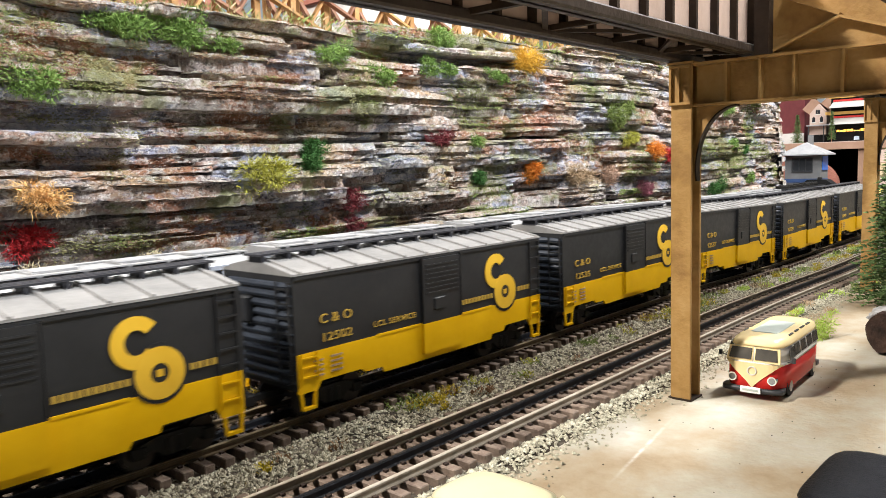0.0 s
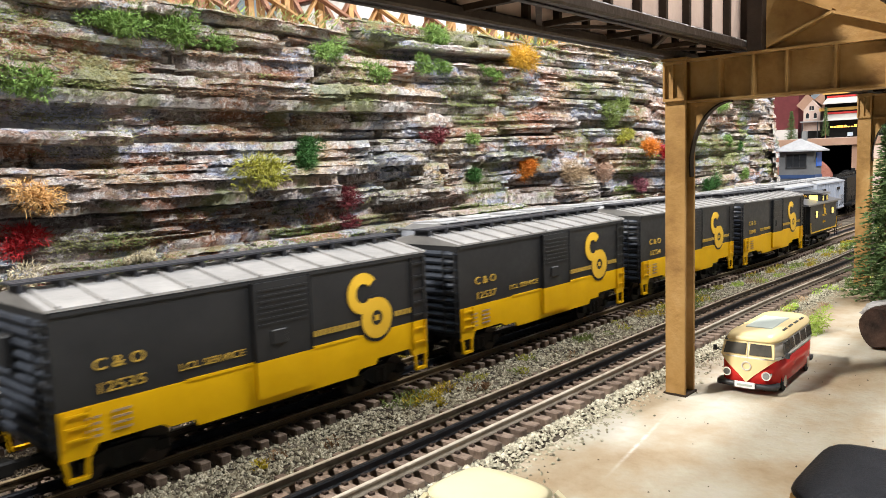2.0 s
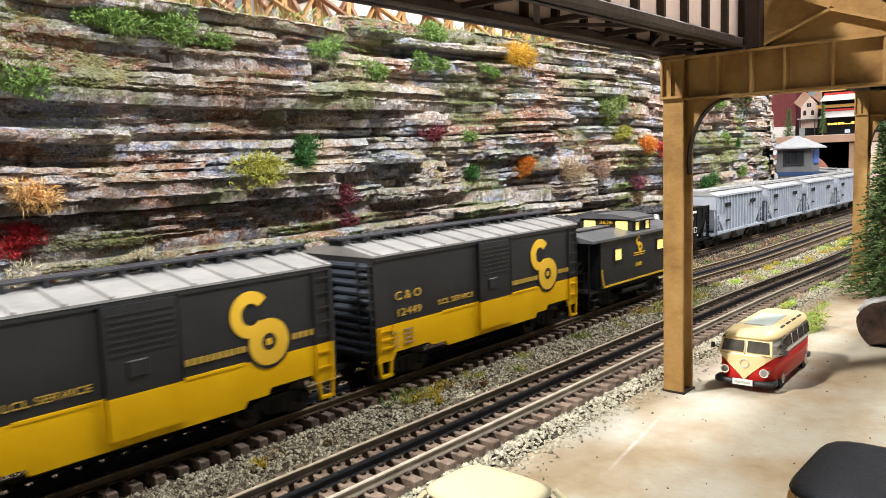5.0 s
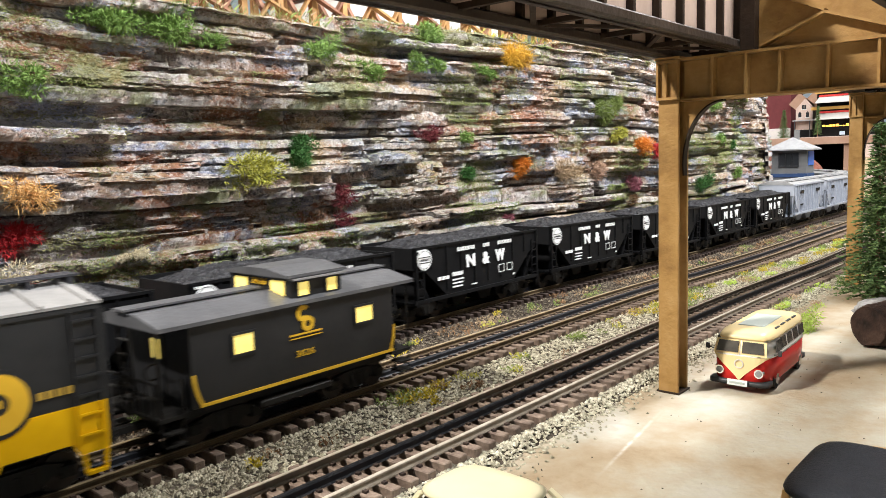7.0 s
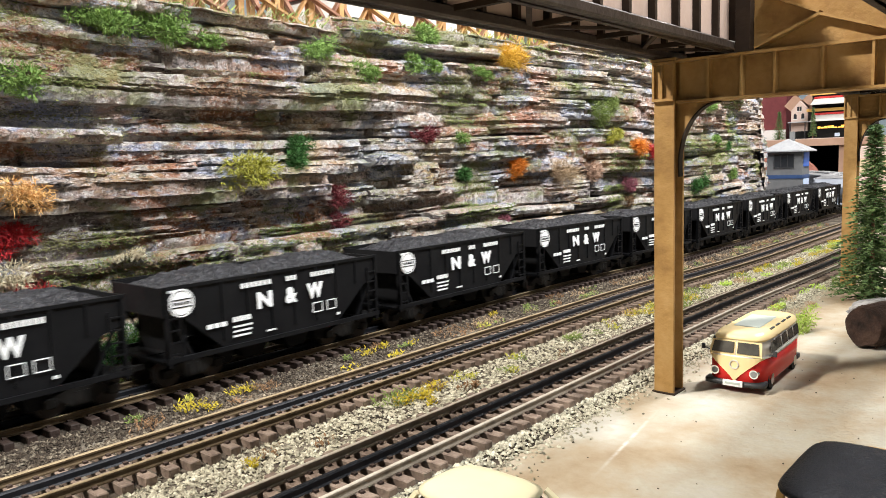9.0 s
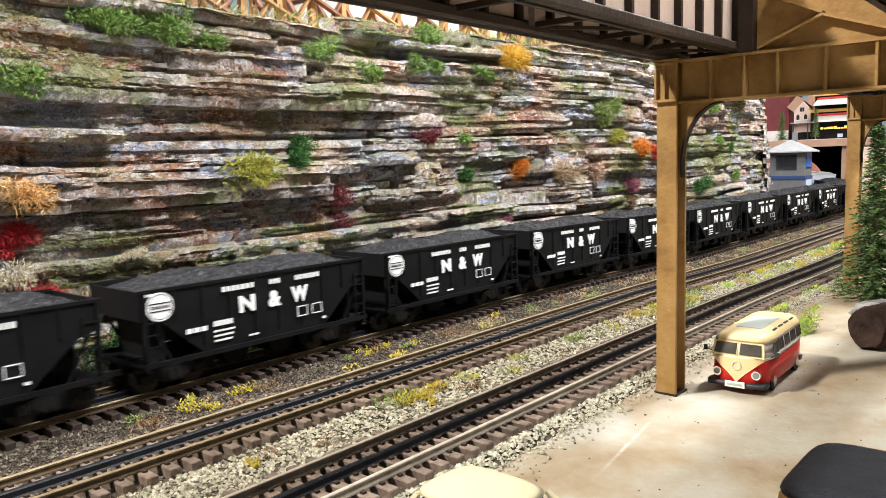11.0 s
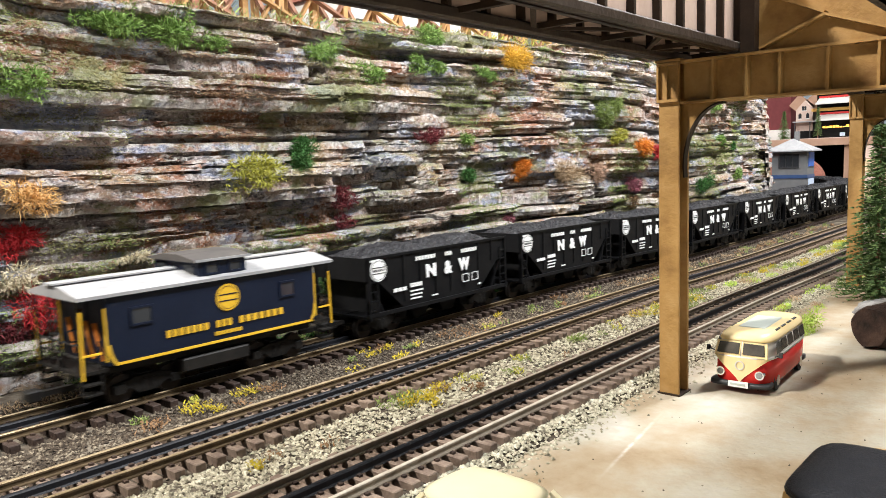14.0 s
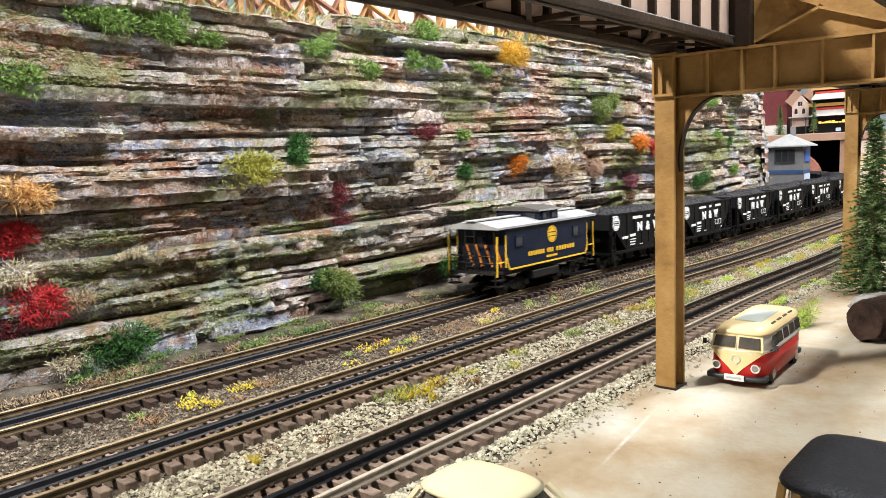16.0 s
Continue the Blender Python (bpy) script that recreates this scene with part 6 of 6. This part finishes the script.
M["amber"] = mat("amber_lit_sign", [(1.0, 0.45, 0.06), (1.0, 0.55, 0.10)], 60, 0.4, 0, 0, None, (1, 1, 1), "Object", 3, 0, 1.1)
M["tanwall"] = mat("tan_terrace_wall", [(0.46, 0.34, 0.20), (0.60, 0.48, 0.32)], 20, 0.8, 0, 0.2, 120, (1, 1, 1), "World")


def signal_tower():
    t = thing("signal_tower", "grey two-storey signal tower with hipped roof and blue trim", "building", at=pose(2.0, 0.548, 0))
    D, Wd, E = .060, .083, .149
    part("wall", box(bmesh.new(), 0, D, 0, Wd, -.006, E), M["concrete"], t, "grey rendered wall")
    part("trim_band", box(bmesh.new(), -.0015, D + .001, -.0015, Wd + .001, .083, .092), M["navyband"], t, "navy blue band")
    e = .014
    bm = bmesh.new()
    lo = [bm.verts.new(p) for p in ((-e, -e, E), (D + e, -e, E), (D + e, Wd + e, E), (-e, Wd + e, E))]
    l2 = [bm.verts.new((v.co.x, v.co.y, E + .003)) for v in lo]
    pk = [bm.verts.new((D * .42, Wd * .5, E + .032)), bm.verts.new((D * .58, Wd * .5, E + .032))]
    bm.faces.new(lo[::-1])
    for i in range(4):
        bm.faces.new((lo[i], lo[(i + 1) % 4], l2[(i + 1) % 4], l2[i]))
    bm.faces.new((l2[0], l2[1], pk[1], pk[0]))
    bm.faces.new((l2[1], l2[2], pk[1]))
    bm.faces.new((l2[2], l2[3], pk[0], pk[1]))
    bm.faces.new((l2[3], l2[0], pk[0]))
    rf = part("roof", bm, M["slate"], t, "pale grey hipped roof")
    part("chimney", box(bmesh.new(), .034, .046, .030, .040, E + .016, E + .050), M["concrete"], rf)
    fr = box(bmesh.new(), -.0020, .001, .018, .066, .108, .112)
    w = part("window", fr, M["bumper"], t, "dark framed upper window")
    for k in range(3):
        part("pane", box(bmesh.new(), -.0008, .001, .020 + k * .0155, .0330 + k * .0155, .112, .141), M["glass"], w)
    for y0, y1, z0, z1 in ((.018, .066, .141, .143), (.018, .020, .112, .141), (.064, .066, .112, .141), (.033, .0345, .112, .141), (.049, .0505, .112, .141)):
        part("frame", box(bmesh.new(), -.0020, .001, y0, y1, z0, z1), M["bumper"], w)
    part("side_panel", box(bmesh.new(), .012, .054, -.0020, 0, .112, .146), M["blue"], t, "royal blue panel")
    part("side_panel", box(bmesh.new(), .012, .054, -.0020, 0, -.004, .082), M["whiteblue"], t, "pale blue panel")
    v = thing("vending_kiosk", "small blue and red kiosk beside the tower", "kiosk", at=pose(1.94, 0.628, 0))
    part("lower_panel", box(bmesh.new(), 0, .02, 0, .014, -.006, .085), M["redpaint"], v, "red lower panel")
    part("upper_panel", box(bmesh.new(), 0, .02, 0, .014, .085, .125), M["whiteblue"], v, "pale blue upper panel")
    part("cap", box(bmesh.new(), -.001, .021, -.001, .015, .125, .130), M["redpaint"], v, "red cap")


signal_tower()


def upper_level():
    sh = thing("upper_deck", "brown-edged upper deck of the layout over a dark tunnel mouth", "deck", kind="structure")
    part("deck_board", box(bmesh.new(), 2.742, 3.95, -.2, 2.3, .176, .190), M["pinkdeck"], sh, "dusty pink deck")
    part("fascia", box(bmesh.new(), 2.730, 2.741, -.2, 2.3, .165, .188), M["fascia"], sh, "brown fascia board")
    wl = bmesh.new()
    box(wl, 2.745, 2.765, .735, 1.3, -.01, .1755)
    part("side_wall", wl, M["brick"], sh, "red-brown brick tunnel face")
    part("pillar", box(bmesh.new(), 2.745, 2.765, .615, .640, -.01, .1755), M["fascia"], sh)
    part("side_wall", box(bmesh.new(), 2.745, 2.765, -.2, .610, -.01, .1755), M["tanwall"], sh)
    # lining coloured near-black in place of the shade inside the tunnel
    part("tunnel_lining", box(bmesh.new(), 3.30, 3.32, .2, 1.4, -.01, .175), M["near_black"], sh, "near-black lining that darkens the tunnel mouth")
    part("tunnel_lining", box(bmesh.new(), 2.77, 3.30, .59, .60, -.01, .175), M["near_black"], sh)
    part("tunnel_lining", box(bmesh.new(), 2.77, 3.30, .90, .91, -.01, .175), M["near_black"], sh)
    part("tunnel_lining", box(bmesh.new(), 2.77, 3.30, .60, .90, .170, .175), M["near_black"], sh)
    ar = bmesh.new()
    pts = [(.795, -.005)] + [(.795 - .105 * math.sin(radians(a)), .045 + .090 * math.cos(radians(a))) for a in range(0, 91, 10)] + [(.690, -.005)]
    prism(ar, pts, "x", 2.715, 2.744)
    part("portal_arch", ar, M["brick"], sh, "rounded red brick tunnel shoulder")
    # stepped ledges on the wall beside the tunnel
    tw = thing("retaining_wall", "tan retaining wall with stepped ledges beside the tunnel", "wall")
    for k in range(4):
        part("terrace", box(bmesh.new(), 2.66 + k * .02, 2.743, .30, .606, k * .042 - .008, (k + 1) * .042 - .009, .002), M["tanwall"] if k % 2 == 0 else M["pinkdeck"], tw)
    z = .190
    h = thing("house", "pinkish stucco house with gable and arched windows", "house", at=pose(2.95, .792, z + .030) @ Matrix.Scale(.72, 4))
    part("wall", prism(bmesh.new(), [(0, 0), (.078, 0), (.078, .105), (.039, .150), (0, .105)], "x", 0, .08), M["stucco"], h, "pinkish stucco wall")
    rf = bmesh.new()
    beam(rf, (.04, -.008, .098), (.04, .041, .154), .10, .004, (1, 0, 0))
    beam(rf, (.04, .086, .098), (.04, .037, .154), .10, .004, (1, 0, 0))
    part("roof", rf, M["fascia"], h, "brown gable roof")
    for y in (.016, .052):
        w = part("window", box(bmesh.new(), -.003, .001, y - .003, y + .017, .058, .062), M["awning"], h)
        part("pane", prism(bmesh.new(), [(y, .062), (y + .014, .062), (y + .014, .082), (y + .007, .090), (y, .082)], "x", -.002, .001), M["glass"], w)
    w = part("window", box(bmesh.new(), -.003, .001, .028, .052, .098, .101), M["awning"], h)
    for y in (.030, .041):
        part("pane", box(bmesh.new(), -.002, .001, y, y + .009, .101, .122), M["glass"], w)
    part("porch", box(bmesh.new(), -.05, -.001, -.07, .08, .042, .047), M["slate"], h, "pale porch roof")
    for y in (-.06, .0, .07):
        part("porch_post", box(bmesh.new(), -.047, -.043, y - .002, y + .002, -.0415, .042), M["bumper"], h)
    part("ground_floor", box(bmesh.new(), .002, .08, -.01, .088, -.0415, 0), M["near_black"], h, "dark storefront under the house")
    b = thing("warehouse", "maroon painted block building", "building", at=pose(3.0, .880, z))
    part("wall", box(bmesh.new(), 0, .15, 0, .12, 0, .17), M["maroonwall"], b)
    part("base_wall", box(bmesh.new(), -.004, -.001, 0, .09, 0, .040), M["awning"], b, "white base wall")
    part("roof", box(bmesh.new(), -.005, .155, -.005, .125, .17, .176), M["bumper"], b)
    d = thing("diner", "long diner with white awnings, red stripes and amber lit sign", "building", at=pose(2.90, .58, z))
    part("wall", box(bmesh.new(), 0, .12, 0, .185, 0, .150), M["near_black"], d, "dark front wall")
    for k, zz in enumerate((.062, .118)):
        aw = bmesh.new()
        vs = [aw.verts.new(p) for p in ((-.05, 0, zz), (-.05, .178, zz), (0, .178, zz + .020), (0, 0, zz + .020), (-.05, 0, zz - .003), (-.05, .178, zz - .003), (0, .178, zz + .016), (0, 0, zz + .016))]
        for q in ((0, 3, 2, 1), (4, 5, 6, 7), (0, 1, 5, 4), (2, 3, 7, 6), (0, 4, 7, 3), (1, 2, 6, 5)):
            aw.faces.new([vs[i] for i in q])
        a = part("awning", aw, M["awning"], d, "white sloping awning")
        part("stripe", box(bmesh.new(), -.002, .001, 0, .178, zz + .0205, zz + .027), M["redpaint"], a, "red stripe")
    part("cornice", box(bmesh.new(), -.012, .0, 0, .20, .094, .104), M["ochre"], d, "ochre cornice")
    part("roof", box(bmesh.new(), -.01, .13, -.005, .19, .150, .156), M["ochre"], d, "ochre roof edge")
    sg = bmesh.new()
    rnd = random.Random(2)
    for k in range(9):
        box(sg, -.053, -.050, .060 + k * .0105, .068 + k * .0105, .034, .037 + rnd.uniform(0, .006))
    box(sg, -.053, -.050, .020, .030, .042, .050)
    part("sign", sg, M["amber"], d, "amber lit sign bars")
    for y in (.062, .094):
        part("window", box(bmesh.new(), -.004, .001, y, y + .016, .006, .018), M["whiteblue"], d)
    conifer(2.86, .862, z, .100, .026, 21, "pale green model fir beside the house", 220, .02)
    conifer(2.84, .745, z, .105, .016, 22, "slim dark model fir by the diner", 160, .1)


upper_level()


# ---- timber trestle and buildings behind the rock ----
def trestle():
    t = thing("timber_trestle", "pale varnished timber trestle with cross bracing behind the rock", "trestle")
    rnd = random.Random(8)
    y0, y1, z0 = .765, .815, .26
    for k in range(26):
        x = .18 + k * .052
        for y in (y0, y1):
            part("post", beam(bmesh.new(), (x, y, z0), (x, y, .47), .0075, .0075, (1, 0, 0)), M["timber"], t)
        part("brace", beam(bmesh.new(), (x, y0 - .006, .30), (x + .052, y0 - .006, .372), .0030, .0070, (0, 1, 0)), M["timber"] if k % 3 else M["timber_dark"], t)
        if k % 2:
            part("brace", beam(bmesh.new(), (x + .10, y0 - .0095, .318), (x - .035, y0 - .0095, .372), .0030, .0085, (0, 1, 0)), M["timber_dark"] if k % 4 == 1 else M["timber"], t)
        part("cross_brace", beam(bmesh.new(), (x, y0, .30), (x, y1, .37), .0050, .0060, (1, 0, 0)), M["timber_dark"], t)
    for z in (.318, .374, .440):
        part("girt", beam(bmesh.new(), (.16, y0 + .006, z - .012), (1.52, y0 + .006, z + .012), .0060, .0090), M["timber"], t, "long horizontal timber")
    part("deck", box(bmesh.new(), .12, 1.56, y0 - .02, y1 + .02, .468, .478), M["timber_dark"], t)
    b = thing("brick_building", "red brick building with pale windows behind the trestle", "building", at=pose(.36, 1.02, .0))
    part("wall", box(bmesh.new(), 0, .30, 0, .2, -.01, .58), M["brick"], b, "red brick wall")
    for k in range(4):
        for z in (.40, .48):
            part("window", box(bmesh.new(), .03 + k * .07, .065 + k * .07, -.003, .001, z, z + .045), M["awning"], b)
    c = thing("shed_building", "weathered white clapboard building behind the trestle", "building", at=pose(.95, 1.05, .0))
    part("wall", box(bmesh.new(), 0, .5, 0, .2, -.01, .46), M["awning"], c, "white clapboard wall")
    for k in range(5):
        part("window", box(bmesh.new(), .04 + k * .09, .085 + k * .09, -.003, .001, .37, .42), M["bus_glass"], c)
    part("roof", box(bmesh.new(), -.01, .51, -.012, .21, .46, .468), M["brick"], c)


trestle()


# ---- pieces of the tracks ----
for tr, ties in TRACKS:
    for x, y, a, j in ties:
        ob = new("tie", TIE_DARK_ME if tr == TRACKS[2][0] else TIE_ME)
        ob.parent = tr
        ob.matrix_basis = Matrix.Translation((x + j, y + j * 1.5, dip(x))) @ Matrix.Rotation(a + j * 12, 4, "Z")


# ---- movement ----
COMING = [(0, 0.0), (0.5, -0.0915), (1, -0.1915), (1.5, -0.2785), (2, -0.3875), (2.5, -0.4845), (3, -0.593), (3.5, -0.6885), (4, -0.797),
          (5.25, -1.0445), (6.5, -1.291), (7, -1.387), (7.5, -1.482), (8, -1.579), (10, -1.970), (16, -3.140)]


def motions():
    for s0, car in BOXCARS:
        walk(car, [(t, car_pose(T2, s0 + d)) for t, d in COMING])
    for s0, car in TRAIN_OUT:
        walk(car, [(t / 2, car_pose(T3, s0 + 0.2015 * t / 2)) for t in range(33)])


motions()
